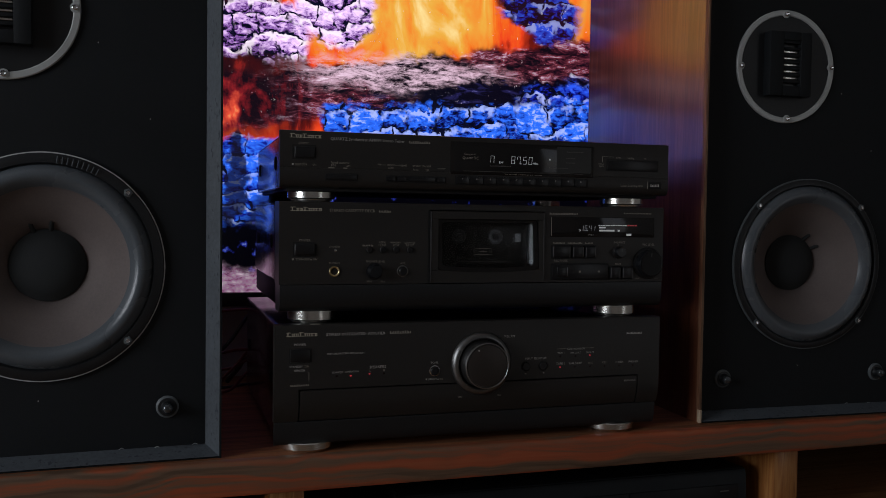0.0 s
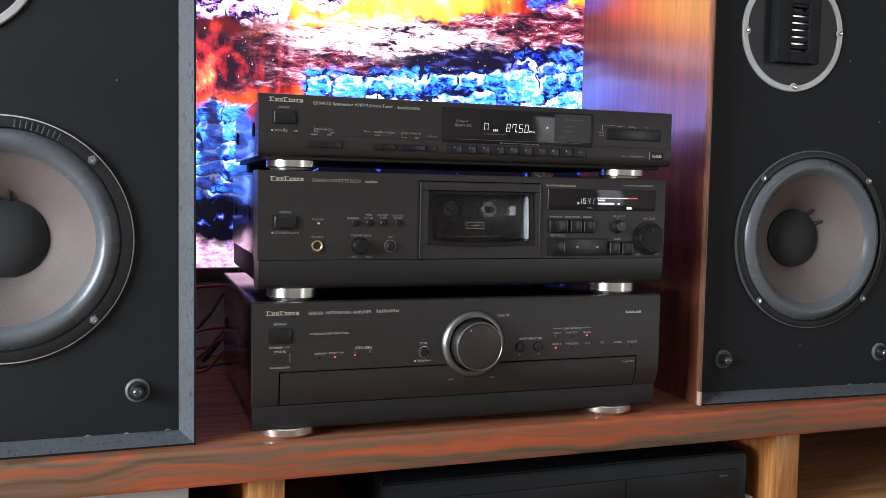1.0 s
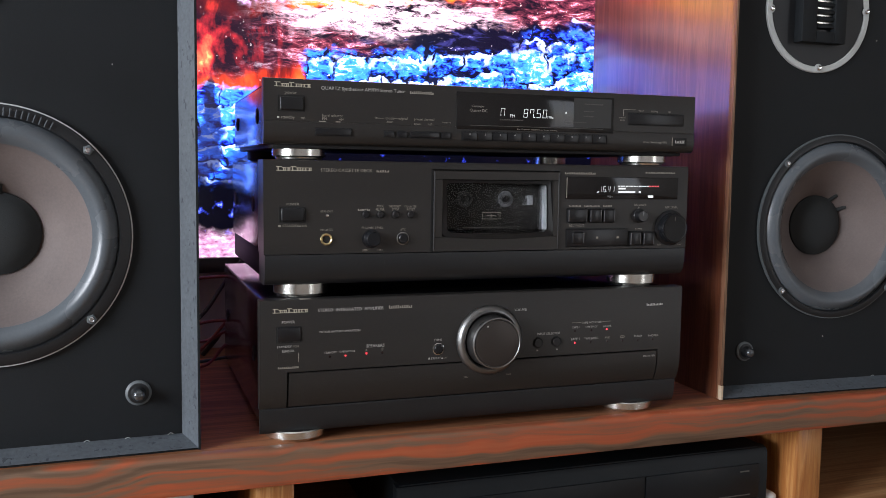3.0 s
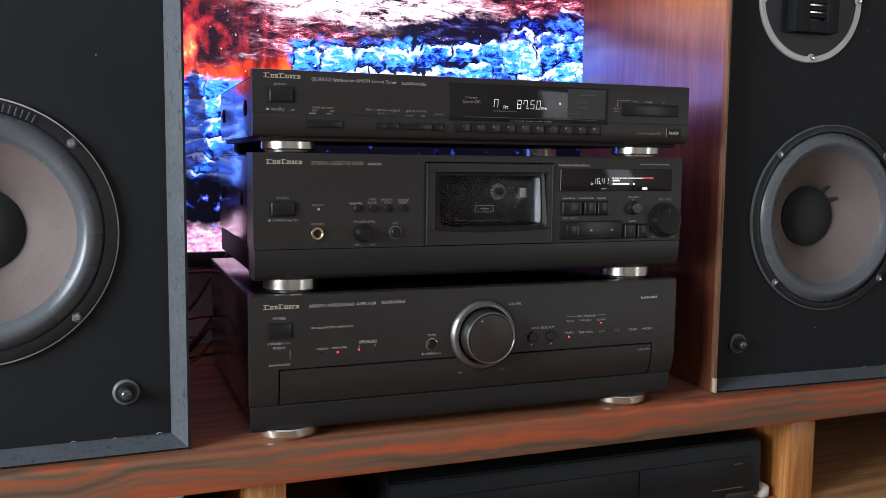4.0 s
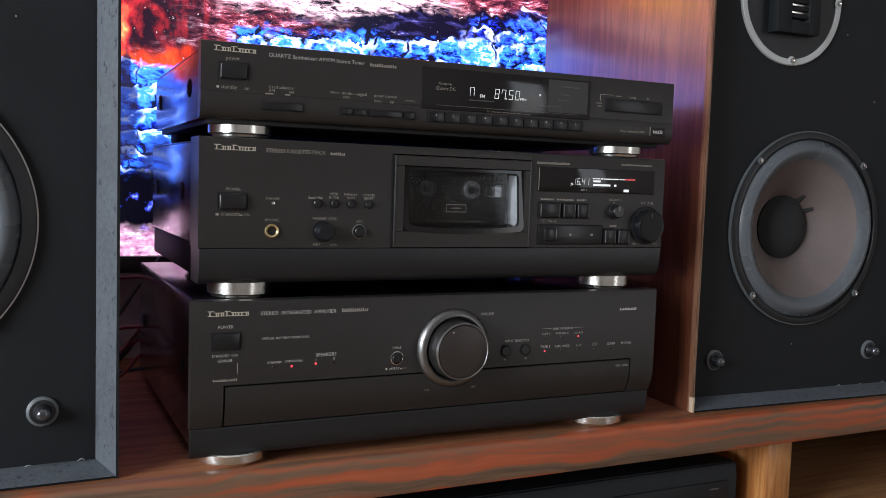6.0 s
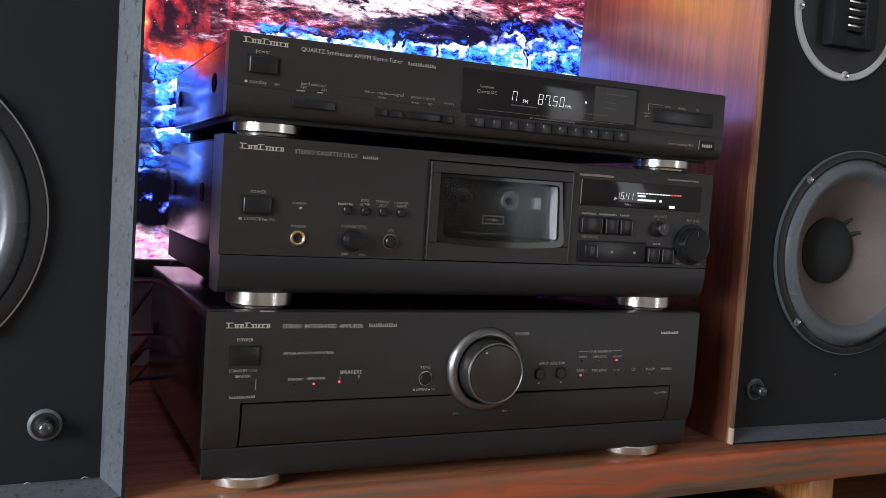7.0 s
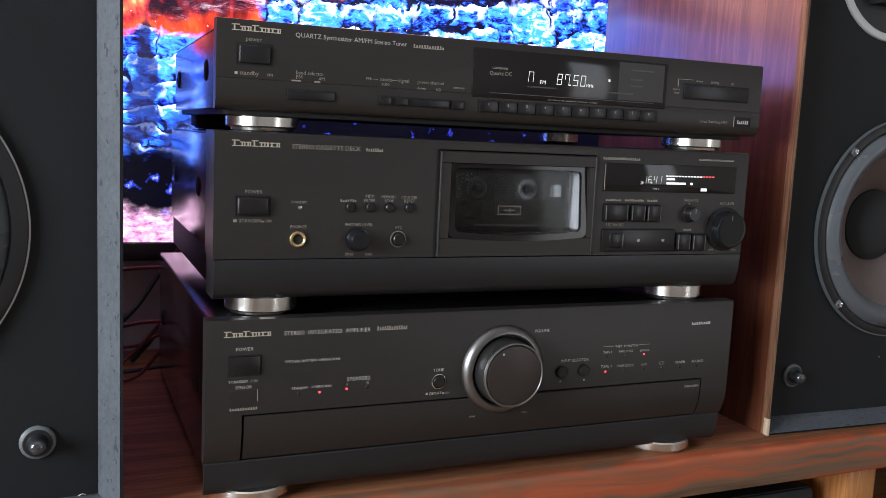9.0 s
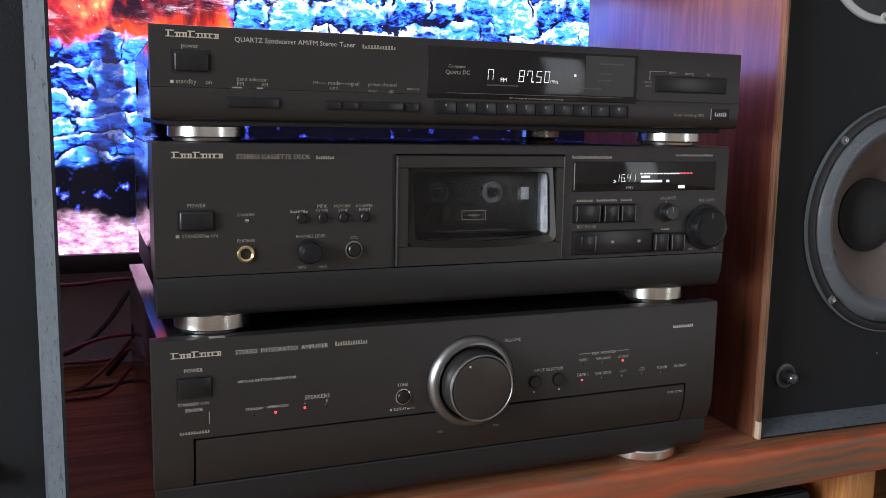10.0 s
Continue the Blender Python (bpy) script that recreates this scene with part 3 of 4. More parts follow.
def well(parent, x0, x1, z0, z1, deep=0.25, name="button_well"):
    """The dark rim round a key."""
    bm = B()
    for a, b, c, d in ((x0, x1, z1 - 0.9, z1), (x0, x1, z0, z0 + 0.9), (x0, x0 + 0.9, z0 + 0.9, z1 - 0.9), (x1 - 0.9, x1, z0 + 0.9, z1 - 0.9)):
        box(bm, a, b, -deep, 1, c, d)
    return part(name, bm, "gap", parent, smooth=0)


def case(parent, x0, x1, y0, y1, z0, z1, top="case_top"):
    part("case", box(B(), x0, x1, y0, y1, z0, z1 - 1.2, 1.2), "case", parent, "black painted metal case")
    part("case_lid", box(B(), x0 + 0.3, x1 - 0.3, y0, y1 - 0.3, z1 - 1.15, z1, 0.4), top, parent, "glossy black top sheet")
    for x, s in ((x0, -1), (x1, 1)):
        for y in (y0 + 62, y1 - 34):
            bm = lathe(B(), [(0, 0.6), (2.6, 0.5), (3.0, 1.5), (6.6, 1.3), (7.6, 0.4), (7.6, -1)], 0, 0, 0, "z", 24)
            bmesh.ops.transform(bm, matrix=Matrix.Translation((x * MM, y * MM, (z0 + z1) / 2 * MM)) @ Matrix.Rotation(radians(90 * s), 4, "Y"), verts=bm.verts[:])
            part("case_screw", bm, "gap", parent)


def brand_bars(parent, x, z, w=31.0):
    """The maker's mark as a row of plain open blocks, the first one taller."""
    bm = B()
    widths = (5.0, 3.6, 3.4, 4.4, 4.4, 2.0, 3.4, 3.2)
    k = w / (sum(widths) + 0.35 * 7)
    for i, v in enumerate(widths):
        a, b, h = x, x + v * k, 4.0 if i in (0, 3) else 2.9
        box(bm, a, b, -0.35, -0.05, z + h - 0.6, z + h)
        box(bm, a, b, -0.35, -0.05, z, z + 0.5)
        box(bm, a + 0.25 * (b - a), a + 0.25 * (b - a) + 0.95, -0.35, -0.05, z + 0.5, z + h - 0.6)
        if i % 3:
            box(bm, b - 0.9, b - 0.2, -0.35, -0.05, z + 0.5, z + h - 0.6)
        x = b + 0.35 * k
    return part("maker_plate", bm, "brand", parent, smooth=0)


# ---- amplifier ----
def build_amplifier():
    t = thing("amplifier", "black stereo amplifier with a large round volume knob, switched on", "amplifier")
    case(t, -211, 211, 12, 335, 10.4, 128)
    # front panel: bowed back below, plates round the flap, with real gaps
    bow = [(5.8, 32.6), (4.2, 36), (2.8, 39.6), (1.3, 44.6), (0.35, 50), (0, 55)]
    bm = B()
    profile_x(bm, [(0, 66), (0, 129), (0.8, 130.6), (2.5, 131), (12, 131), (12, 66)], -216.5, 217)
    for x0, x1 in ((-216.5, -192.4), (190.4, 217)):
        profile_x(bm, bow + [(0, 66), (12, 66), (12, 32.6)], x0, x1)
    part("front_panel", bm, "panel", t, "dark brown-black front plate")
    part("panel_recess", box(B(), -192.4, 190.4, 9, 12, 32.6, 66), "gap", t, smooth=0)
    part("flap", profile_x(B(), [(y + 0.2, z + 0.6) for y, z in bow] + [(0.2, 64.0), (0.9, 64.6), (8, 64.6), (8, 33.2)], -190.8, 188.9), "panel", t, "closed flap over the lower controls")
    part("lower_lip", profile_x(B(), [(5.6, 31.2), (6.2, 32.1), (12, 32.1), (12, 8.6), (10.6, 8.6), (9.2, 9.6), (7.8, 13), (6.4, 20)], -215.5, 216), "lip", t, "blue-black rounded lower edge")
    for x in (-180, 170):
        foot(t, x, 30.5, 0, 10.3, 29)
        foot(t, x, 290, 0, 10.3)
    # volume knob
    k = part("volume_ring", lathe(B(), [(33.8, -1), (33.8, 1.2), (33.0, 2.8), (31.4, 4.6), (29.6, 5.8), (28.0, 6.0), (26.8, 5.2), (26.0, 2), (25.6, 0), (25.2, -1)], 1.5, 0, 85.5, "y", 96), "volume_ring", t, "polished grey metal ring")
    part("volume_knob", lathe(B(), [(25.0, 0), (24.8, 9), (24.4, 17.8)], 1.5, 0, 85.5, "y", 96), "knob_rim", k, "glossy dark metal knob")
    part("knob_edge", lathe(B(), [(24.4, 17.8), (24.0, 19.0), (23.2, 19.5), (22.2, 18.6)], 1.5, 0, 85.5, "y", 96), "knob_ring", k, "thin bright edge of the knob")
    part("knob_face", lathe(B(), [(22.2, 18.4), (21.8, 19.6), (20.8, 19.9), (0, 19.9)], 1.5, 0, 85.5, "y", 96), "knob_face", k, "brushed brown-black disc")
    part("pointer", lathe(B(), [(0.9, 19.7), (0.8, 20.2), (0, 20.25)], -8.5, 0, 102.0, "y", 14), "print", k)
    # tone jack-like button, power, selectors
    r = part("tone_ring", lathe(B(), [(5.7, -0.5), (5.7, 0.8), (5.0, 1.2), (4.4, 0.6), (4.4, -0.5)], -50.5, 0, 79.5, "y", 32), "chrome", t)
    part("tone_button", lathe(B(), [(4.3, 0), (4.2, 1.5), (3.6, 2.0), (0, 2.0)], -50.5, 0, 79.5, "y", 28), "button", r)
    well(t, -202.3, -179.7, 92.6, 107.4)
    key(t, -201.2, -180.8, 93.6, 106.4, 1.6, name="power_button")
    for x in (53, 73):
        well_ring = part("selector_rim", lathe(B(), [(5.4, -0.5), (5.4, 0.5), (4.6, 0.5), (4.6, -0.5)], x, 0, 80, "y", 28), "gap", t)
        part("selector_button", lathe(B(), [(4.5, 0), (4.4, 1.6), (3.8, 2.1), (0, 2.1)], x, 0, 80, "y", 28), "button", well_ring)
    part("sensor_window", box(B(), -201, -182.5, -0.25, 1, 74.5, 83), "panel", t)
    part("sensor_edge", box(B(), -182.4, -181.9, -0.3, 1, 75, 83), "print_dim", t, smooth=0)
    # small lamps
    for x, z, on in ((-154, 78, 0), (-139.5, 78, 1), (-120, 79, 1), (-105, 79, 0), (93.5, 77.5, 1), (111.5, 77.5, 0), (130, 77.3, 0), (148, 77, 0), (166, 76.8, 0), (183.5, 76.6, 0), (93.5, 89.6, 0), (112, 89.4, 0), (129.3, 89.6, 1)):
        part("indicator_lamp", lathe(B(), [(0.8 if on else 1.1, 0), (0.7, 0.5), (0, 0.7)], x, 0, z, "y", 14), "led_red" if on else "led_off", t, "lit red lamp" if on else "")
    # writing
    brand_bars(t, -205, 119.4)
    for s, x, z, w in (("STEREO  INTEGRATED  AMPLIFIER", -165, 119.2, 61), ("POWER", -197, 110, 11.5), ("STANDBY", -201.5, 88.2, 13), ("/ON", -187.3, 88.2, 5.2), ("SENSOR", -197, 84.2, 11), ("VIRTUAL BATTERY OPERATION", -164, 100, 38), ("STANDBY", -159, 81, 11.3), ("OPERATION", -145.2, 81.2, 14), ("SPEAKERS", -120, 84.6, 17), ("A", -120.8, 81.2, 1.8), ("B", -105.6, 81.2, 1.6), ("TONE", -55, 87, 8.2), ("DEFEAT", -57.2, 69.8, 9.4), ("ON", -45, 69.8, 3.4), ("VOLUME", 27, 112.2, 13), ("INPUT SELECTOR", 52, 87.4, 25), ("TAPE  MONITOR", 101, 96.4, 22), ("TAPE 1", 90, 92.2, 8), ("TAPE 2/DCC", 104.6, 92.2, 14), ("SOURCE", 125, 92, 9.2), ("TAPE 1", 88.6, 80.4, 10), ("TAPE 2/DCC", 104, 80.3, 16), ("AUX", 127, 80.2, 6), ("CD", 145, 80, 5), ("TUNER", 161, 79.8, 10), ("PHONO", 178, 79.6, 11.6), ("PUSH-OPEN", 173, 58.6, 14), ("MIN", -24, 49.6, 4.2), ("MAX", 20, 49.6, 4.6)):
        lettering(s, x, z, w, t, "print" if w > 6 else "print_dim", y=-0.2 if 34 < z < 66 else -0.35)
    strokes(13, -99, 119.6, 2.9, 23, t, "print_dim", name="model_mark")
    strokes(11, -200.5, 69.4, 1.8, 19, t, "print_dim", name="model_mark")
    strokes(11, 175, 111.8, 2.2, 19.5, t, "print", name="class_mark")
    bars((10.2,), 90, 97.6, 0.35, t, "print_dim", name="bracket_line")
    bars((10.0,), 124, 97.6, 0.35, t, "print_dim", name="bracket_line")
    bars((1.3,), -60, 69.9, 1.6, t, "print", name="switch_mark")
    bars((1.6,), -47.2, 69.9, 0.9, t, "print", name="switch_mark")
    for x in (50.8, 72.2):
        bars((1.5,), x + 1, 71.6, 1.2, t, "print", name="arrow_mark")
    part("dust_smear", box(B(), -181, -171, 1.0, 5.5, 130.6, 131.2, 0.2), "print_dim", t, "pale smear of dust on the top edge")
    return rebase(t, 0, Matrix())


build_amplifier()


# ---- cassette deck ----
def build_deck():
    t = thing("cassette_deck", "black cassette deck playing a tape, standing on the amplifier", "cassette deck")
    case(t, -211, 211, 36, 283, 170.5, 252)
    part("base_tray", box(B(), -209.5, 209.5, 36, 281, 144.5, 170.3, 1.5), "chassis", t, "dull black lower tray")
    for z0, x0, x1 in ((171, -215, -61.5), (171, 69.5, 215), (247.5, -61.5, 69.5)):
        part("front_panel", profile_x(B(), [(0, z0), (0, 252), (0.8, 253.6), (2.5, 254), (36, 254), (36, z0)], x0, x1), "panel", t, "dark brown-black front plate")
    part("panel_recess", box(B(), -61.5, 69.5, 34, 36, 171, 247.5), "gap", t, smooth=0)
    part("lower_lip", profile_x(B(), [(-0.8, 168.5), (-0.4, 170.4), (36, 170.6), (36, 143.4), (8, 143.4), (4.6, 144.9), (1.9, 149), (0.2, 156)], -214, 214), "lip", t, "blue-black rounded lower edge")
    for x in (-178, 168):
        foot(t, x, 27.5, 131.2, 144.6, 24.6)
    for x in (-178, 184):
        foot(t, x, 245, 128.2, 146.5, 8, "foot_dark")
    # cassette door: frame, clear window, tape behind it
    bm = B()
    for x0, x1, z0, z1 in ((-60, 68.5, 238.5, 246.5), (-60, 68.5, 171.5, 185), (-60, -51.5, 185, 238.5), (62.5, 68.5, 185, 238.5)):
        profile_x(bm, [(-2.2, z0), (-2.2, z1 - 0.8), (-1.4, z1), (6, z1), (6, z0)], x0, x1)
    d = part("door", bm, "panel", t, "closed dark cassette door")
    # bowed clear window, leaning back
    bm = B()
    cols, rows = 14, 5
    grid = []
    for j in range(rows):
        v = j / (rows - 1)
        line = []
        for i in range(cols):
            u = i / (cols - 1)
            sag = 2.8 * (1 - (2 * u - 1) ** 2) * (1 - v)
            line.append(bm.verts.new(((-51 + 113 * u) * MM, (-1.6 + 4.6 * v) * MM, (186.5 - sag + (51 + sag) * v) * MM)))
        grid.append(line)
    for j in range(rows - 1):
        for i in range(cols - 1):
            bm.faces.new((grid[j][i], grid[j][i + 1], grid[j + 1][i + 1], grid[j + 1][i]))
    bmesh.ops.solidify(bm, geom=bm.faces[:], thickness=0.0016)
    w = part("door_window", bm, "clear", d, "clear window mirroring the room", smooth=20)
    w.visible_shadow = False
    part("door_inside", box(B(), -53.5, 64.5, 27, 29, 182, 240), "smoke", d, smooth=0)
    # right bay wall coloured pale for the daylight it catches; the others stay black
    part("bay_wall", box(B(), 57.5, 60.5, 4.0, 26.8, 190, 233, 1.0), "bay", d, "inner wall of the cassette bay, coloured pale as if lit")
    part("bay_post", box(B(), 60.7, 64.5, 4.0, 26.8, 187, 236), "gap", d, smooth=0)
    part("bay_wall", box(B(), -53.5, -51, 5.5, 26.8, 187, 236), "gap", d, smooth=0)
    part("bay_floor", box(B(), -51, 60.5, 6, 26.8, 182, 186), "gap", d, smooth=0)
    part("bay_top", box(B(), -51, 60.5, 6, 26.8, 236.2, 240), "gap", d, smooth=0)
    # black glossy border of the window, bowed below, with rounded corners
    def outline(x0, x1, z0, z1, r, sag):
        ring = []
        for cx, cz, a0 in ((x1 - r, z1 - r, 0), (x0 + r, z1 - r, 90), (x0 + r, z0 + r, 180), (x1 - r, z0 + r, 270)):
            ring += [(cx + r * math.cos(radians(a0 + 15 * q)), cz + r * math.sin(radians(a0 + 15 * q))) for q in range(7)]
            if a0 == 180:
                ring += [(x0 + r + (x1 - x0 - 2 * r) * q / 10, z0) for q in range(1, 10)]
        mid, half = (x0 + x1) / 2, (x1 - x0) / 2
        return [(x, z - sag * (1 - ((x - mid) / half) ** 2) * max(0, 1 - (z - z0) / 20)) for x, z in ring]
    bm = B()
    rows = []
    for loop, y in ((outline(-52.2, 63.2, 184.6, 239.0, 5, 2.8), 0.6), (outline(-51.6, 62.6, 185.2, 238.4, 5, 2.8), -2.6), (outline(-46.5, 57.5, 189.5, 235.0, 4, 2.4), -2.7), (outline(-46.3, 57.3, 189.7, 234.8, 4, 2.4), 1.0)):
        rows.append([bm.verts.new((x * MM, (y + 0.085 * max(0, z - 186)) * MM, z * MM)) for x, z in loop])
    for a, b in zip(rows, rows[1:]):
        for q in range(len(a)):
            bm.faces.new((a[q], a[(q + 1) % len(a)], b[(q + 1) % len(b)], b[q]))
    part("window_bezel", bm, "smoke", d, "glossy black border of the window")
    # highlights on the door's two upright edges, drawn as paler strips
    part("door_highlight", box(B(), -60.0, -58.6, -2.9, 0, 172, 246, 0.5), "door_sheen", d, "pale strip standing for the highlight on the door edge")
    part("door_highlight", box(B(), 67.2, 68.4, -2.7, 0, 172, 246, 0.5), "door_sheen", d)
    part("door_gap", box(B(), -62.2, -60.4, -0.3, 2, 171.2, 247.2), "gap", d, smooth=0)
    tape = part("cassette", box(B(), -47, 55, 17, 25, 190, 235, 1.5), "smoke_grey", d, "dark cassette with two reels")
    part("tape_label", box(B(), 40.5, 47, 16.5, 17.2, 214, 223, 0.3), "bay", tape, "pale patch on the cassette")
    # the left hub gets the dimmed plastic, as if in shade
    for x in (-24, 18):
        part("reel_hub", lathe(B(), [(7.8, -17.2), (7.8, -16.2), (7.0, -15.4), (5.2, -15.4), (4.9, -16.9), (3.6, -16.9)], x, 0, 219.5, "y", 32), "hub" if x > 0 else "hub_shaded", tape)
        part("spindle", lathe(B(), [(3.8, -17), (3.4, -13.4), (1.2, -12.8), (0, -12.8)], x, 0, 219.5, "y", 6), "button", tape)
    bm = B()
    for x0, x1, z0, z1 in ((-10, 9, 206.2, 206.8), (-10, 9, 200, 200.6), (-10, -9.4, 200, 206.8), (8.4, 9, 200, 206.8), (-5, 4, 203, 203.8), (-0.6, 0.4, 201.6, 205.2)):
        box(bm, x0 + 4, x1 + 4, 16.6, 17.1, z0, z1)
    part("tape_mark", bm, "print_dim", tape, smooth=0)
    bars((3, 6, 2, 5, 9, 4, 11, 9), -25, 192, 0.7, tape, "caption", y=16.6, gap=0.9, name="tape_print")
    # display
    s = part("display_window", box(B(), 76, 203, -0.8, 1, 220.4, 242.4, 0.6), "smoke", t, "black display window")
    part("display_edge", box(B(), 76.6, 77.2, -1.0, -0.75, 221.5, 241.5), "print_dim", s, smooth=0)
    digits("16.41", 111.8, 227.4, 3.1, 5.8, s, y=-0.95, t=0.6)
    for i in range(16):
        red = i > 11
        part("meter_segment", box(B(), 133.2 + i * 3.0, 135.5 + i * 3.0, -1.0, -0.9, 232.9, 234.2 if red else 233.9), "vfd_red" if red else "vfd", s, smooth=0)
    for x0, x1, z0, z1 in ((134, 142, 230.2, 231.9), (134, 153, 226.8, 228.6), (157, 159.6, 226.8, 228.6), (168, 174, 222.0, 224.4)):
        part("lit_bar", box(B(), x0, x1, -1.0, -0.9, z0, z1), "vfd", s, smooth=0)
    lettering("TYPE II", 121, 222.3, 6.4, s, "vfd_dim", y=-0.95)
    lettering(">", 109.8, 225.8, 2.6, s, "vfd", y=-0.95)
    # keys
    for x0, x1, z0, z1 in ((78, 99.5, 197.5, 211), (102, 115.5, 197.5, 210.8), (117, 130.5, 197.5, 210.6), (148, 161, 174.2, 188), (163, 176.2, 174.2, 187.6)):
        well(t, x0 - 0.8, x1 + 0.8, z0 - 0.8, z1 + 0.8)
        kk = key(t, x0, x1, z0, z1, 3.4, "button", 2.0)
        # thin pale strips paint the gloss highlights down both sides of the key
        part("key_highlight", box(B(), x0 + 0.7, x0 + 1.5, -3.2, -2.4, z0 + 1.0, z1 - 1.2, 0.25), "sheen_and_line", kk)
        part("key_highlight", box(B(), x1 - 1.5, x1 - 0.7, -3.2, -2.4, z0 + 1.0, z1 - 1.2, 0.25), "sheen_and_line", kk)
    well(t, 77.2, 146.8, 173.2, 191.8)
    key(t, 78, 146, 174, 191, 2.0, "button", 1.0, name="transport_bar")
    rp = key(t, 84, 96, 177, 188, 3.4, "button", 1.2, name="record_button")
    # painted highlight on the record key's right side
    part("key_highlight", box(B(), 95.0, 96.4, -3.2, -1.8, 177.6, 187.6, 0.3), "sheen_and_line", rp)
    for x0, w in ((110, 2.2), (133, 2.4)):
        bars((w,), x0, 181.6, 2.0, t, "print_dim", y=-2.3, name="transport_mark")
    for x0 in (152, 167):
        bars((2.2, 2.2), x0, 182.0, 1.4, t, "print", y=-3.3, gap=0.4, name="transport_mark")
    bars((1.6,), 88, 203.6, 1.6, t, "print_dim", y=-3.3, name="transport_mark")
    # knobs
    b = part("balance_knob", lathe(B(), [(7.4, -0.5), (7.4, 1.0), (6.4, 1.4), (5.8, 2), (5.6, 8.4), (5.0, 9.2), (0, 9.2)], 158.5, 0, 204, "y", 36), "button", t)
    part("knob_line", box(B(), 158.1, 158.9, -9.5, -9.1, 204.5, 208.6), "sheen_and_line", b, smooth=0)
    r = part("recording_level_knob", lathe(B(), [(18, -0.5), (18, 0.8), (16.0, 1.4), (15.2, 2), (14.8, 8.6), (14.2, 9.8), (13.4, 10.1)], 195.5, 0, 191.5, "y", 56), "knob_side", t, "round black recording level knob")
    part("knob_cap", lathe(B(), [(13.4, 10.0), (12.6, 9.4), (0, 9.2)], 195.5, 0, 191.5, "y", 48), "gap", r)
    part("knob_line", box(B(), 195.2, 195.8, -9.8, -9.2, 199, 203), "caption", r, smooth=0)
    part("phones_level_knob", lathe(B(), [(8.6, -0.5), (8.6, 0.6), (7.2, 0.8), (6.9, 1.4), (6.6, 9.0), (6.0, 9.8), (5.0, 9.9), (0, 9.6)], -118.5, 0, 184, "y", 40), "knob_side", t)
    a = part("atc_ring", lathe(B(), [(5.9, -0.5), (5.9, 0.7), (5.2, 1.0), (4.5, 0.4), (4.5, -0.5)], -88.8, 0, 184, "y", 32), "knob_ring", t)
    part("atc_button", lathe(B(), [(4.3, 0), (4.2, 3), (3.6, 3.6), (0, 3.6)], -88.8, 0, 184, "y", 28), "button", a)
    j = part("phones_jack", lathe(B(), [(5.6, -0.5), (5.6, 1.2), (5.2, 1.7), (4.4, 1.8), (3.5, 1.2), (3.4, -1)], -159.8, 0, 184, "y", 36), "gold", t, "gold-rimmed headphone socket")
    part("jack_hole", lathe(B(), [(3.45, -0.2), (0, -0.2)], -159.8, -0.4, 184, "y", 24), "gap", j)
    well(t, -201.5, -178.2, 198.8, 213.2)
    part("power_button", box(B(), -200.2, -179.6, -3.2, 2, 200, 212, 1.6, 3), "button", t)
    for x in (-124, -110, -96, -81.4):
        rim = part("button_rim", lathe(B(), [(3.9, -0.5), (3.9, 0.5), (3.2, 0.5), (3.2, -0.5)], x, 0, 206, "y", 24), "gap", t)
        part("round_button", lathe(B(), [(3.1, 0), (3.0, 2.2), (2.5, 2.7), (0, 2.7)], x, 0, 206, "y", 24), "button", rim)
    part("standby_lamp", lathe(B(), [(1.5, 0), (1.3, 0.8), (0, 1.1)], -159, 0, 205.2, "y", 16), "chrome", t)
    # writing
    brand_bars(t, -204, 244.4)
    for s2, x, z, w in (("STEREO CASSETTE DECK", -165, 244, 47), ("POWER", -195, 214.2, 11), ("STANDBY", -198.6, 195.2, 14), ("ON", -181.4, 195.2, 4.2), ("STANDBY", -165, 208, 11), ("PHONES", -165, 191.4, 11), ("MPX", -113.4, 212.4, 6.4), ("FILTER", -114.4, 209.6, 8.2), ("MEMORY", -102, 212.4, 11), ("STOP", -99.4, 209.6, 6.6), ("COUNTER", -87.4, 212.4, 11.6), ("RESET", -85.2, 209.6, 8), ("PHONES LEVEL", -127.4, 193, 20), ("MIN", -126.4, 172.6, 5), ("MAX", -112.4, 172.6, 5.4), ("ATC", -91.4, 191.2, 5.4), ("BALANCE", 153, 213.6, 14), ("REC LEVEL", 189, 211.4, 15), ("REC PAUSE", 81, 193.4, 16), ("MIN", 181, 173.4, 4.6), ("MAX", 205, 173.4, 5)):
        lettering(s2, x, z, w, t, "print_dim")
    bars((2.2,), -202.4, 195.3, 1.8, t, "print_dim", name="switch_mark")
    bars((2.2,), -184.6, 195.3, 1.0, t, "print_dim", name="switch_mark")
    strokes(8, -114, 244, 2.2, 12.4, t, "print_dim", name="model_mark")
    strokes(7, -131, 209.4, 1.8, 11.8, t, "print_dim", name="noise_filter_mark")
    for x, w in ((80, 14), (97, 18), (118, 10)):
        strokes(int(w / 1.5), x, 213.0, 1.6, w, t, "print_dim", name="key_caption")
    strokes(18, 75, 244.6, 2.0, 34, t, "print_dim", name="noise_filter_mark")
    strokes(18, 165, 246.4, 1.5, 35, t, "print_dim", name="class_mark")
    bars((1.0,), 158, 211.4, 1.0, t, "print_dim", name="centre_mark")
    strokes(5, 155, 190.2, 1.4, 8, t, "print_dim", name="key_caption")
    return rebase(t, 131.2, pose(0.0025, 0, 0, 0, 0, -0.5))


build_deck()


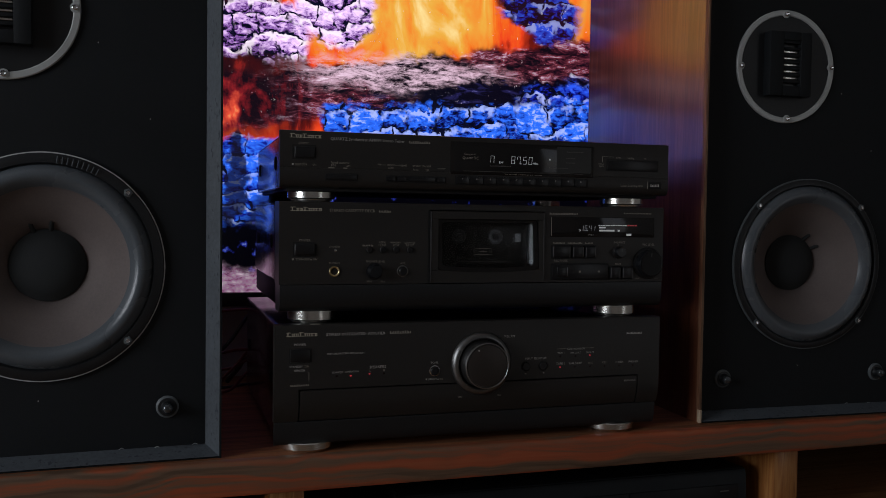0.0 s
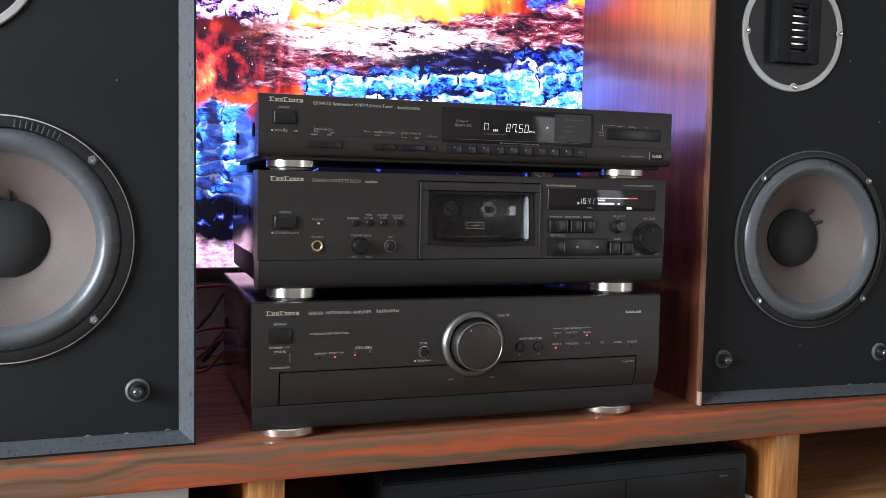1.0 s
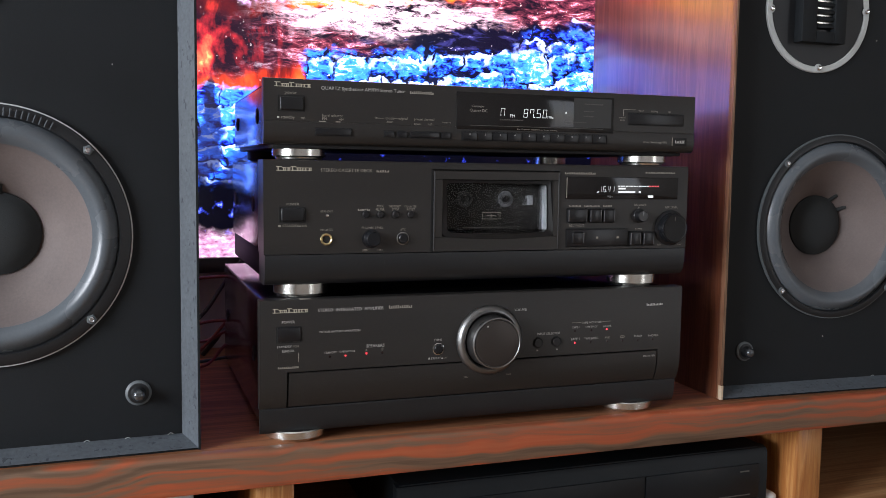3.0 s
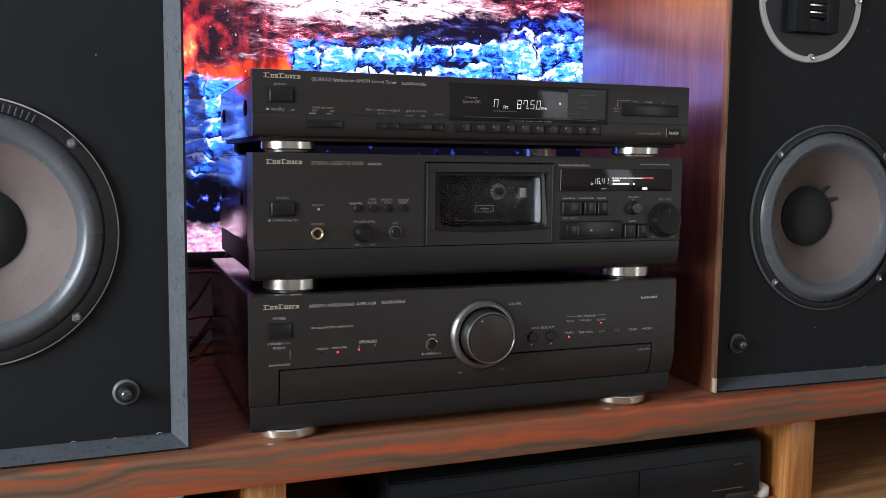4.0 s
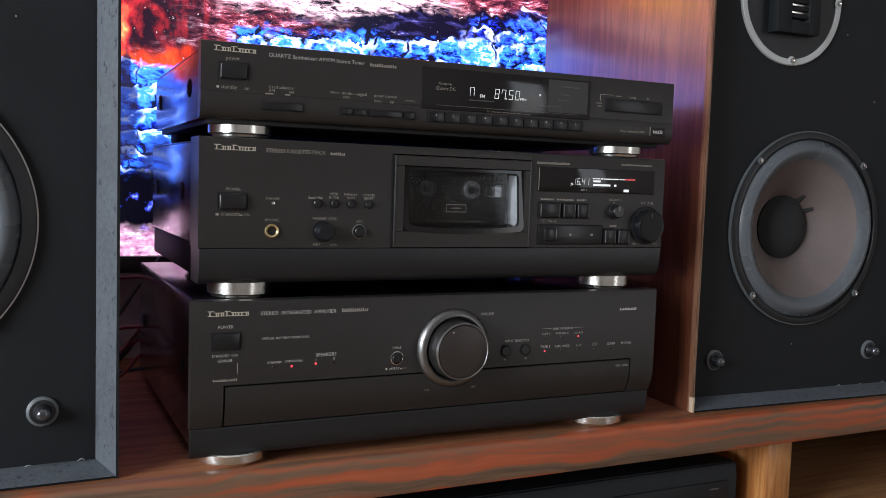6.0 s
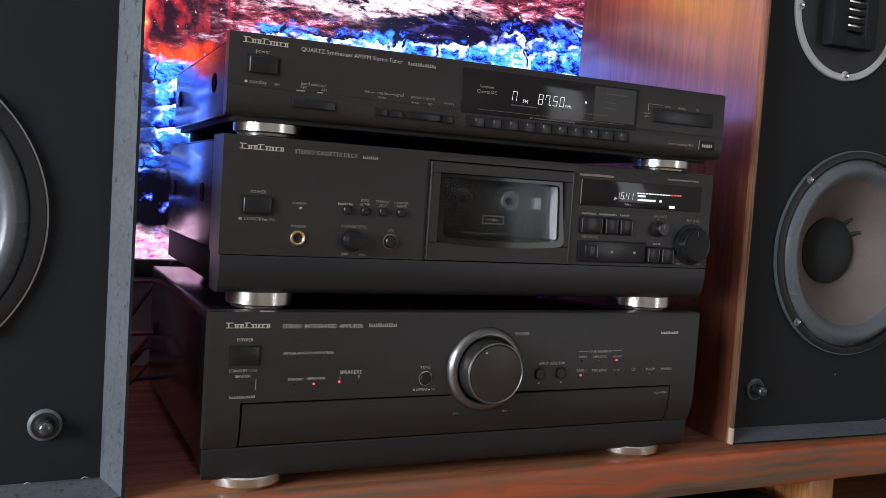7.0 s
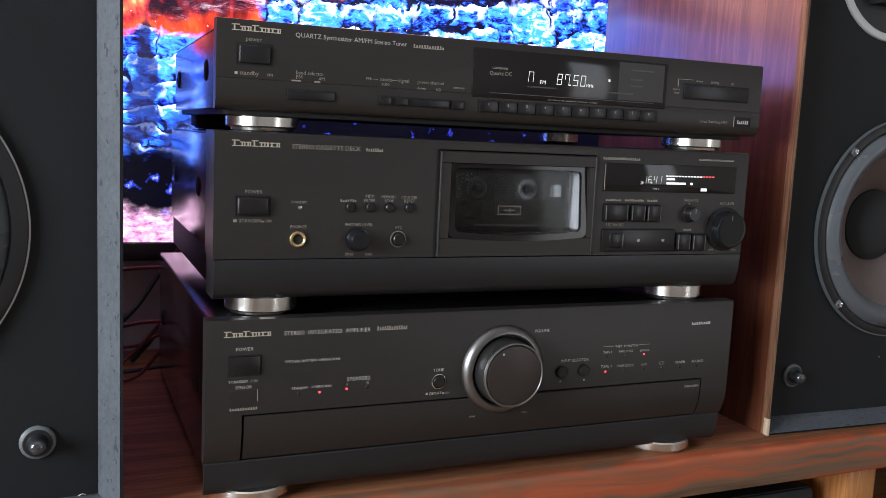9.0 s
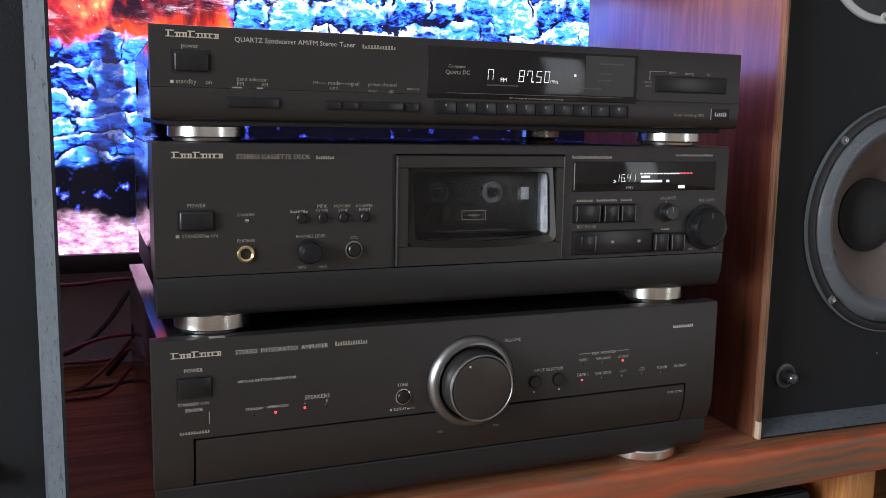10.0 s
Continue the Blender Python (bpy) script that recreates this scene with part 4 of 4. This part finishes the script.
# ---- tuner ----
def build_tuner():
    t = thing("tuner", "slim black radio tuner showing 87.50, on top of the stack", "radio tuner")
    case(t, -211, 211, 12, 292, 268, 321)
    part("front_panel", profile_x(B(), [(0, 287.2), (0, 322), (0.8, 323.6), (2.5, 324), (12, 324), (12, 287.2)], -215, 215), "panel", t, "dark brown-black front plate")
    part("lower_strip", profile_x(B(), [(-0.6, 286.2), (-0.2, 287), (12, 287), (12, 267.5), (5, 267.5), (2.5, 268.5), (0.6, 271), (-0.6, 276)], -215, 215), "panel", t, "dark lower strip with the keys")
    for x in (-180, 172):
        foot(t, x, 27.5, 254.3, 264.6, 24.2)
    # rear left foot takes the dark material to look shaded
    for x in (-180, 175):
        foot(t, x, 255, 252.2, 265, 21, "foot_dark" if x < 0 else "foot")
    part("base_plate", box(B(), -206, 206, 9, 288, 264.2, 268.4, 1.2), "chassis", t, "black underside plate")
    f = lambda v: (v + 212.5) * 0.986 - 215
    # display
    s = part("display_window", box(B(), f(-35), f(130), -0.9, 1, 284.6, 319, 0.8), "smoke", t, "black display window lit with the frequency")
    part("display_panel", box(B(), f(86), f(127), -1.02, -0.85, 289.6, 317.4), "dull_grey", s, "dull grey side of the display", smooth=0)
    digits("n", f(9), 298, 4.4, 7.4, s, y=-1.05, slant=0.05, t=0.7)
    digits("87.50", f(32.5), 297.2, 4.3, 8.2, s, y=-1.05, slant=0.10, t=0.75)
    lettering("FM", f(19), 297, 4.4, s, "vfd", y=-1.1)
    lettering("MHz", f(58), 297.2, 6, s, "vfd", y=-1.1)
    bars((1.5,), f(77), 302.4, 1.6, s, "vfd", y=-1.15, name="lit_dot")
    lettering("Computer", f(-20), 305.2, 12.5, s, "print_dim", y=-1.1)
    lettering("Quartz DC", f(-22), 301, 17.5, s, "print_dim", y=-1.1)
    strokes(14, f(9), 294.2, 1.0, 24, s, "caption", y=-1.1, name="display_caption")
    bars((137,), f(-21), 288.4, 0.35, s, "caption", y=-1.1, name="scale_line")
    strokes(10, f(98), 311.6, 1.1, 20, s, "caption", y=-1.2, name="display_caption")
    for z in (304.8, 300.0):
        strokes(6, f(97), z, 0.9, 11, s, "caption", y=-1.2, name="display_caption")
    strokes(11, f(77), 294, 1.0, 23, s, "caption", y=-1.1, name="display_caption")
    lettering("20 channel random preset tuning", f(26), 285.6, 42, s, "print_dim", y=-1.1, height=1.7)
    # ten preset keys
    w = (f(122) - f(-29)) / 10
    part("preset_well", box(B(), f(-29) - 1, f(122) + 1, -0.9, 1, 274.2, 283.4), "gap", t, smooth=0)
    for i in range(10):
        x = f(-29) + i * w
        kk = key(t, x + 0.25, x + w - 0.25, 274.9, 282.7, 2.0, "button", 0.5, name="preset_key")
        lettering(str((i + 1) % 10), x + w / 2 - 0.6, 279.4, 0.55 if i == 0 else 1.3, kk, "print", y=-2.15, height=1.9)
    # other keys
    for x0, x1, z0, z1 in ((-167, -135, 275.8, 281.8), (-104, -95, 275.8, 281), (-92.4, -83, 275.8, 281), (-80, -52, 275.8, 281), (-50, -41, 275.4, 281)):
        well(t, f(x0) - 0.8, f(x1) + 0.8, z0 - 0.8, z1 + 0.8, 0.9)
        key(t, f(x0), f(x1), z0, z1, 2.2, "button", 0.6)
    well(t, f(147) - 0.8, f(210) + 0.8, 293.4, 305.8)
    key(t, f(147), f(210), 294.2, 305, 1.0, "button", 0.6, name="tuning_key")
    well(t, f(-200.4), f(-176.6), 295.4, 309.6)
    part("power_button", box(B(), f(-198.4), f(-178), -2.0, 2, 296.6, 308, 1.2, 3), "button", t)
    # writing
    brand_bars(t, f(-203), 316.6)
    for s2, x, z, w2 in (("power", -194, 310.6, 10), ("standby", -197.6, 289.4, 12), ("on", -180, 289.4, 3.6), ("band selector", -161, 292.0, 18.5), ("FM", -161, 289.0, 4), ("AM", -146, 289.0, 4), ("QUARTZ Synthesizer AM/FM Stereo Tuner", -162, 315.4, 76), ("FM", -113, 291.4, 3), ("mode", -103, 291.4, 8), ("signal", -90, 291.4, 7.5), ("auto", -102, 288.6, 5.5), ("preset channel", -76, 291.4, 19), ("down", -76, 286.0 + 1.4, 6), ("up", -62, 287.4, 3.4), ("down", 158, 307.2, 6), ("tuning", 172, 307.0, 8), ("up", 192, 307.2, 3), ("manual", 136.4, 300, 6.6), ("auto", 137.6, 297.4, 5), ("memory", -49, 289.6, 8.5)):
        lettering(s2, f(x), z, w2, t, "print" if w2 > 20 else "print_dim")
    bars((1.8,), f(-200.8), 289.6, 1.6, t, "print", gap=0.4, name="switch_mark")
    bars((6, 4), f(-164), 287.4, 0.9, t, "print_dim", gap=9, name="key_caption")
    bars((5.2,), f(-110), 292.1, 0.3, t, "print_dim", name="bracket_line")
    bars((5.0,), f(-95), 292.1, 0.3, t, "print_dim", name="bracket_line")
    strokes(12, f(-80), 315.0, 2.5, 23, t, "print_dim", name="model_mark")
    bars((14,), f(141), 308.4, 0.35, t, "print_dim", name="bracket_line")
    part("bracket_line", box(B(), f(141), f(141) + 0.35, -0.35, 0, 302.4, 308.4), "print_dim", t, smooth=0)
    lettering("Linear Switching MPX", f(164), 276.4, 27, t, "print_dim", y=-0.9)
    m = part("class_badge", box(B(), f(197.5), f(214.5), -1.1, 0, 274.6, 282.4, 0.3), "gap", t)
    bars((0.6,), f(197.2), 274.4, 8.2, m, "print_dim", y=-1.25, name="badge_edge")
    strokes(6, f(201), 277, 2.8, 11.4, m, "print", y=-1.25, name="badge_mark")
    return rebase(t, 254.3, pose(0.0025, -0.0045, 0, 0, 0, -1.2))


build_tuner()


# ---- loudspeakers ----
def build_speaker(tails, ribs, cx, rim=107.0, deep=0.0):
    """A closed wooden cabinet 317 mm wide; x from its left edge, front edge at y 0."""
    W, H, D, F = 317, 640, 328, 23
    t = thing("loudspeaker", "black-fronted loudspeaker with grey frame in walnut veneer cabinet", "loudspeaker", group="pair of loudspeakers")
    for n, b in (("side_panel", (0, 16, 38, D, 0, H)), ("side_panel", (W - 16, W, 38, D, 0, H)), ("top_panel", (16, W - 16, 38, D, H - 16, H)), ("bottom_panel", (16, W - 16, 38, D, 0, 16)), ("back_panel", (16, W - 16, D - 14, D - 2, 16, H - 16))):
        bm = box(B(), *b)
        if n != "back_panel":
            x0, x1, y0, y1, z0, z1 = b
            lip = {"top_panel": (0, 317, z1 - 1.9, z1), "bottom_panel": (0, 317, 0, 1.9)}.get(n, (0, 1.9, 0, H) if x0 == 0 else (W - 1.9, W, 0, H))
            if "side" in n:
                box(bm, lip[0], lip[1], 1.5, y0, 0, H)
            else:
                box(bm, 1.9, W - 1.9, 1.5, y0, lip[2], lip[3])
        # the bottom panel is blackened to draw the shadow line under the cabinet
        part(n, bm, "baffle" if n == "bottom_panel" else "veneer", t, smooth=0)
    for x in (0, W - 2):
        part("front_edge", box(B(), x, x + 2, 0, 1.7, 0, H), "baffle" if x else "veneer_edge", t, "" if x else "worn pale veneer edge", smooth=0)
    part("pale_strip", box(B(), -0.25, 0.1, 1.8, 8, 0.5, 639, 0.1), "veneer_pale", t, "paler strip of veneer near the front corner", smooth=0)
    part("corner_chip", box(B(), -0.4, 2.4, -0.4, 5, 0.4, 16, 0.2), "veneer_bare", t, "bare chipped lower corner")
    # sloping frame, mitred, running back to the baffle
    o, q = 2, 13.6
    def strip(a, b, c, d):
        bm = B()
        fr = [bm.verts.new((x * MM, y * MM, z * MM)) for x, y, z in (a, b, c, d)]
        bm.faces.new(fr)
        bmesh.ops.subdivide_edges(bm, edges=bm.edges[:], cuts=5, use_grid_fill=True)
        for v in bm.verts:
            v.co.y += noise.noise(v.co * 60) * 0.0004
        r = bmesh.ops.extrude_face_region(bm, geom=bm.faces[:])
        for v in r["geom"]:
            if isinstance(v, bmesh.types.BMVert):
                v.co.y += 0.004
        part("frame_strip", bm, "bevel", t, "chipped grey-blue painted strip")
    xo, zo, xi, zi, zb = W - o, H - o, W - q, H - q, 9.5
    strip((o, 0, o), (xo, 0, o), (xi, F, zb), (q, F, zb))
    strip((o, 0, zo), (q, F, zi), (xi, F, zi), (xo, 0, zo))
    strip((o, 0, o), (q, F, zb), (q, F, zi), (o, 0, zo))
    strip((xo, 0, o), (xo, 0, zo), (xi, F, zi), (xi, F, zb))
    cz = 187.5
    bm = B()
    bx0, bx1, bz0, bz1, hole = q - 1, W - q + 1, zb - 1, cz + 120, 100.0
    ring, rect = [], []
    for k in range(96):
        a = 2 * math.pi * k / 96
        c, s2 = math.cos(a), math.sin(a)
        ring.append((cx + hole * c, cz + hole * s2))
        g = min(((bx1 - cx) if c > 0 else (cx - bx0)) / max(abs(c), 1e-6), ((bz1 - cz) if s2 > 0 else (cz - bz0)) / max(abs(s2), 1e-6))
        rect.append((cx + g * c, cz + g * s2))
    rows = [[bm.verts.new((x * MM, y * MM, z * MM)) for x, z in src] for src, y in ((rect, F), (ring, F), (ring, F + 14))]
    for a, b in zip(rows, rows[1:]):
        for k in range(96):
            bm.faces.new((a[k], a[(k + 1) % 96], b[(k + 1) % 96], b[k]))
    for x, z in ((bx0, bz0), (bx1, bz0), (bx0, bz1), (bx1, bz1)):
        near = sorted(rows[0], key=lambda v: (v.co.x - x * MM) ** 2 + (v.co.z - z * MM) ** 2)[:2]
        bm.faces.new((near[0], near[1], bm.verts.new((x * MM, F * MM, z * MM))))
    box(bm, bx0, bx1, F, F + 14, bz1, H - q + 1)
    part("baffle", bm, "baffle", t, "matt black painted front board", smooth=0)
    # bass driver
    w = part("bass_driver", lathe(B(), [(rim, F * -1), (rim, -F + 4.4), (rim - 1.5, -F + 5.4), (98, -F + 5.4), (96.5, -F + 3.0), (96.5, -F - 4)], cx, 0, cz, "y", 128), "spk_frame", t, "round black bass driver")
    part("rim_gasket", lathe(B(), [(rim + 1.2, -F - 0.1), (rim + 1.2, -F + 3.6), (rim + 0.1, -F + 3.6), (rim + 0.1, -F - 0.1)], cx, 0, cz, "y", 128), "grey_box" if ribs else "peg", w, "thin rim line round the driver")
    roll = [(96.6 - 21 * k / 14, -F + 1.8 + 7.8 * math.sin(math.pi * k / 14)) for k in range(15)]
    part("surround", lathe(B(), roll, cx, 0, cz, "y", 128), "surround", w, "grey rubber surround")
    part("cone", lathe(B(), [(76, -F + 1.9), (72, -F - 2.5), (60, -F - 10 - deep * 0.5), (48, -F - 17 - deep), (38, -F - 28 - deep), (33, -F - 33 - deep)], cx, 0, cz, "y", 96), "cone", w, "brown-grey paper cone")
    cap = [(35.2, -F - 31), (35, -F - 28.5), (33.8, -F - 28), (30, -F - 24.5), (22, -F - 20.5), (12, -F - 18.2), (0, -F - 17.5)]
    part("dust_cap", lathe(B(), [(r2, a2 - deep) for r2, a2 in cap], cx, 0, cz, "y", 64), "dustcap", w, "black dust cap")
    for a in tails:
        c, s2 = math.cos(radians(a)), math.sin(radians(a))
        pts = [(cx + c * r2 + e * -s2, F + deep + 29.5 - (r2 - 34) * 0.70, cz + s2 * r2 + e * c) for r2, e in ((32, 0), (37, 0.5), (41.5, 0.3), (43.5, -0.6))]
        part("lead_out_wire", tube(B(), pts, 2.3), "dustcap", w)
    for a in (44, 136, 224, 316):
        c, s2 = math.cos(radians(a)), math.sin(radians(a))
        sc = part("screw_tab", lathe(B(), [(4.6 if ribs else 4.2, -F + 6.2), (4.1 if ribs else 3.9, -F + 7.3), (0, -F + 7.5)], cx + c * 102.5, 0, cz + s2 * 102.5, "y", 5 if ribs else 7), "peg", w, "small clamp tab with a screw")
        part("screw", lathe(B(), [(2.5, -F + 7.2), (2.4, -F + 9.0), (1.8, -F + 9.6), (1.4, -F + 8.6), (0, -F + 8.6)], cx + c * 102.5, 0, cz + s2 * 102.5, "y", 16), "chrome", w)
    for k in range(ribs):
        a = radians(98 - k * 2.6)
        bm = box(B(), -0.5, 0.5, F - 7.3, F - 6.5, 97.6, 104.6, 0.2, 1)
        bmesh.ops.transform(bm, matrix=Matrix.Translation((cx * MM, 0, cz * MM)) @ Matrix.Rotation(math.pi / 2 - a + 0.25, 4, "Y"), verts=bm.verts[:])
        part("frame_rib", bm, "surround", w)
    # treble driver
    tx, tz = 120, 429
    tw = part("tweeter", lathe(B(), [(68.5, -F - 0.5), (68.5, -F + 2.4), (67.6, -F + 3.2), (62.6, -F + 3.2), (61.6, -F + 2.4), (61.6, -F - 0.5)], tx, 0, tz, "y", 112), "ring", t, "ribbon tweeter with a pale grey ring")
    part("tweeter_plate", lathe(B(), [(61.6, -F + 1.4), (0, -F + 1.4)], tx, 0, tz, "y", 64), "spk_frame", tw)
    for a in (0, 90, 180, 270):
        c, s2 = math.cos(radians(a + 2)), math.sin(radians(a + 2))
        part("ring_boss", lathe(B(), [(4.8, -F + 2.6), (4.6, -F + 3.7), (0, -F + 3.8)], tx + c * 63.4, 0, tz + s2 * 63.4, "y", 20), "ring", tw)
        part("screw", lathe(B(), [(2.9, -F + 3.5), (2.8, -F + 5.2), (2, -F + 5.8), (1.3, -F + 4.8), (0, -F + 4.8)], tx + c * 63.4, 0, tz + s2 * 63.4, "y", 16), "chrome", tw)
    bm = B()
    X0, X1, Z0, Z1 = tx - 31, tx + 27, tz - 37, tz + 40
    y0 = F - 15
    for a, b, c, d in ((X0, X0 + 19, Z0, Z1), (X1 - 15, X1, Z0, Z1), (X0 + 19, X1 - 15, Z0, Z0 + 12), (X0 + 19, X1 - 15, Z1 - 10, Z1)):
        box(bm, a, b, y0, F - 1, c, d, 0.8)
    hs = part("ribbon_housing", bm, "baffle", tw, "black ribbed block with slots")
    part("ribbon", box(B(), X0 + 18, X1 - 14, y0 + 8, F - 2, Z0 + 10, Z1 - 9), "button", hs, smooth=0)
    n = 7
    pitch = (Z1 - 10 - Z0 - 12) / n
    for i in range(n):
        z = Z0 + 12 + i * pitch
        part("slot_bar", box(B(), X0 + 19, X1 - 15, y0 + 1.5, y0 + 8, z + pitch * 0.52, z + pitch * 0.98, 0.4), "baffle", hs)
        if 0 < i < 6:
            part("ribbon_fold", box(B(), X0 + 20, X1 - 16, y0 + 4.6, y0 + 8, z + 1.2, z + pitch * 0.48, 0.3), "foot", hs, "silver ribbon fold")
    # pegs for the missing grille
    for x, z in ((44, 48), (267, 49), (44, H - 49), (267, H - 49)):
        p = part("grille_peg", lathe(B(), [(9.6, -F), (9.6, -F + 2.2), (8.6, -F + 3.4), (6.6, -F + 3.6), (5.8, -F + 5), (5.2, -F + 8), (5.0, -F + 9)], x, 0, z, "y", 28), "spk_frame", t)
        part("peg_washer", lathe(B(), [(11, -F), (11, -F + 1.6), (10.2, -F + 2.4), (9.0, -F + 3.0), (9.0, -F)], x, 0, z, "y", 28), "peg", p)
        part("peg_tip", lathe(B(), [(5.0, -F + 8.6), (5.4, -F + 10), (4.8, -F + 12.6), (3.2, -F + 14.2), (0, -F + 14.8)], x, 0, z, "y", 24), "peg_metal", p, "shiny dark metal tip")
    for x, z in ((255, 8.6), (222, 9.2), (291, 9.4)):
        part("paint_chip", tube(B(), [(x, F - 0.6, z), (x + 2.2, F - 1.6, z + 1.6), (x + 4.6, F - 1.0, z + 0.6)], 0.35, 5), "ring", t, "curled pale chip of paint")
    for x, z in ((150, 60), (203, 400), (250, 330)):
        part("paint_fleck", box(B(), x, x + 0.7, F - 0.3, F, z, z + 1.4), "print", t, smooth=0)
    return t


right = build_speaker((30, 56), 0, 159.0, 104.5, 4.0)
right.matrix_world = pose(0.2838, 0.0165, 0.0005, 0, 0, -2.3)
left = build_speaker((84, 110), 9, 156.5)
left.matrix_world = pose(-0.2665, 0.008, 0.0005, 0, 0, 1.3) @ Matrix.Translation((-0.317, 0, 0))
tagged(left, "black-fronted loudspeaker in walnut veneer with ribbed bass driver rim")


# ---- television ----
def build_television():
    t = thing("television", "large flat television showing a log fire", "television")
    X0, X1, Z0, Z1, Y = -640, 640, 128, 848, 416
    part("screen", box(B(), X0, X1, Y, Y + 3, Z0, Z1), "screen", t, "bright picture of burning logs", smooth=0)
    part("screen_back", box(B(), X0 - 6, X1 + 6, Y + 3.5, Y + 34, Z0 - 8, Z1 + 6, 3), "tv_bezel", t)
    part("bottom_bezel", box(B(), X0 - 6, X1 + 6, Y - 4, Y + 3, Z0 - 20, Z0 - 0.5, 1.5), "tv_bezel", t)
    part("top_bezel", box(B(), X0 - 6, X1 + 6, Y - 2, Y + 3, Z1 + 0.5, Z1 + 6, 1), "tv_bezel", t)
    for x0, x1 in ((X0 - 6, X0 - 0.5), (X1 + 0.5, X1 + 6)):
        part("side_bezel", box(B(), x0, x1, Y - 2, Y + 3, Z0, Z1, 1), "tv_bezel", t)
    for x in (-430, 430):
        part("stand_foot", box(B(), x - 20, x + 20, Y - 60, Y + 38, 0.3, 6, 2), "tv_bezel", t)
        part("stand_post", box(B(), x - 12, x + 12, Y + 6, Y + 30, 5, Z0, 2), "tv_bezel", t)
    return t


build_television()


# ---- below the board ----
def build_recorder():
    t = thing("video_recorder", "black video recorder under the stained board", "video recorder")
    X0, X1, Z0, Z1, Y = -82, 357, -128, -60, 24
    part("case", box(B(), X0 + 3, X1 - 1, Y + 5, Y + 300, Z0, Z1, 2), "recorder", t)
    part("front_plate", profile_x(B(), [(Y, Z0 + 8), (Y, Z1 - 17), (Y + 0.6, Z1 - 15.5), (Y + 1.2, Z1 - 6), (Y + 3.5, Z1 - 1.8), (Y + 8, Z1 - 0.3), (Y + 14, Z1 - 0.3), (Y + 14, Z0 + 1), (Y + 5, Z0 + 1)], X0, X1), "recorder", t)
    part("tape_flap", box(B(), X0 + 28, 195.5, Y - 1.6, Y + 1, Z0 + 11, Z1 - 18, 0.8), "flap", t)
    part("display_flap", box(B(), 197, X1 - 12, Y - 1.6, Y + 1, Z0 + 11, Z1 - 18, 0.8), "flap", t)
    part("corner_trim", box(B(), X0 + 6, X0 + 20, Y - 2.4, Y + 1, Z0 + 10, Z1 - 20, 1), "tv_bezel", t)
    part("corner_trim", box(B(), X1 - 46, X1 - 10, Y - 2.0, Y + 3, Z0 + 1.5, Z0 + 9.5, 1), "tv_bezel", t)
    bars((2, 3, 7), X0 + 32, Z1 - 24, 1.5, t, "print_dim", y=Y - 2.0, name="caption")
    bars((2, 3, 6), X1 - 38, Z1 - 26, 1.5, t, "caption", y=Y - 2.0, name="caption")
    bars((8, 9, 6, 10, 7), X1 - 66, Z0 + 15, 1.2, t, "caption", y=Y - 2.0, name="caption")
    for x in (X0 + 50, X1 - 50):
        for y in (Y + 40, Y + 250):
            part("foot", lathe(B(), [(0, 0), (12, 0), (12, 6.5), (0, 6.5)], x, y, -134, "z", 20), "foot_dark", t)
    return t


build_recorder()
box_t = thing("settop_box", "pale grey plastic box under the stained board", "set-top box")
part("body", box(B(), -620, -272, 18, 250, -126, -40.5, 3), "grey_box", box_t)
part("front_line", box(B(), -616, -276, 16.6, 18.5, -58, -56), "button", box_t, smooth=0)
for x in (-590, -300):
    part("foot", lathe(B(), [(0, 0), (10, 0), (10, 8.5), (0, 8.5)], x, 130, -134, "z", 18), "foot_dark", box_t)
plug = thing("white_adapter", "small white plastic adapter lying beside the recorder", "adapter")
part("body", box(B(), 360, 377, 26, 74, -133.6, -117, 6, 3), "white", plug)
part("lead", tube(B(), [(369, 70, -126), (369, 120, -130), (366, 220, -131), (362, 330, -131)], 2.2), "white", plug)

# ---- cables behind the stack ----
WIRES = (
    ("wire_red", 1.9, [(-330, 400, 100), (-262, 372, 104), (-228, 365, 108), (-190, 360, 108), (-150, 352, 96)]),
    ("wire_black", 2.6, [(-330, 405, 14), (-268, 396, 30), (-232, 400, 56), (-206, 405, 92), (-180, 410, 125)]),
    ("wire_red", 2.0, [(-330, 372, 10), (-268, 362, 40), (-236, 356, 52), (-206, 350, 55), (-160, 342, 52)]),
    ("wire_red", 2.0, [(-330, 350, 8), (-268, 346, 4), (-236, 352, 22), (-208, 354, 52), (-190, 352, 74), (-150, 340, 70)]),
    ("wire_red", 1.9, [(-330, 380, 26), (-264, 376, 24), (-228, 366, 28), (-204, 358, 40), (-160, 345, 38)]),
    ("wire_red", 2.0, [(-330, 330, 3), (-262, 322, 3), (-232, 328, 6), (-204, 336, 30), (-160, 340, 22)]),
    ("wire_black", 3.2, [(-232, 400, 3), (-218, 385, 24), (-206, 372, 40), (-170, 345, 48)]),
    ("wire_black", 2.0, [(-300, 345, 3), (-240, 352, 4), (-208, 350, 8), (-150, 340, 14)]),
)
for mat_name, r, pts in WIRES:
    ob = solo("cable", tube(B(), pts, r, 10), mat_name, "dark red speaker cable hanging behind the stack" if "red" in mat_name else "black cable hanging behind the stack", "cable")
    tagged(ob, group="cables behind the stack")
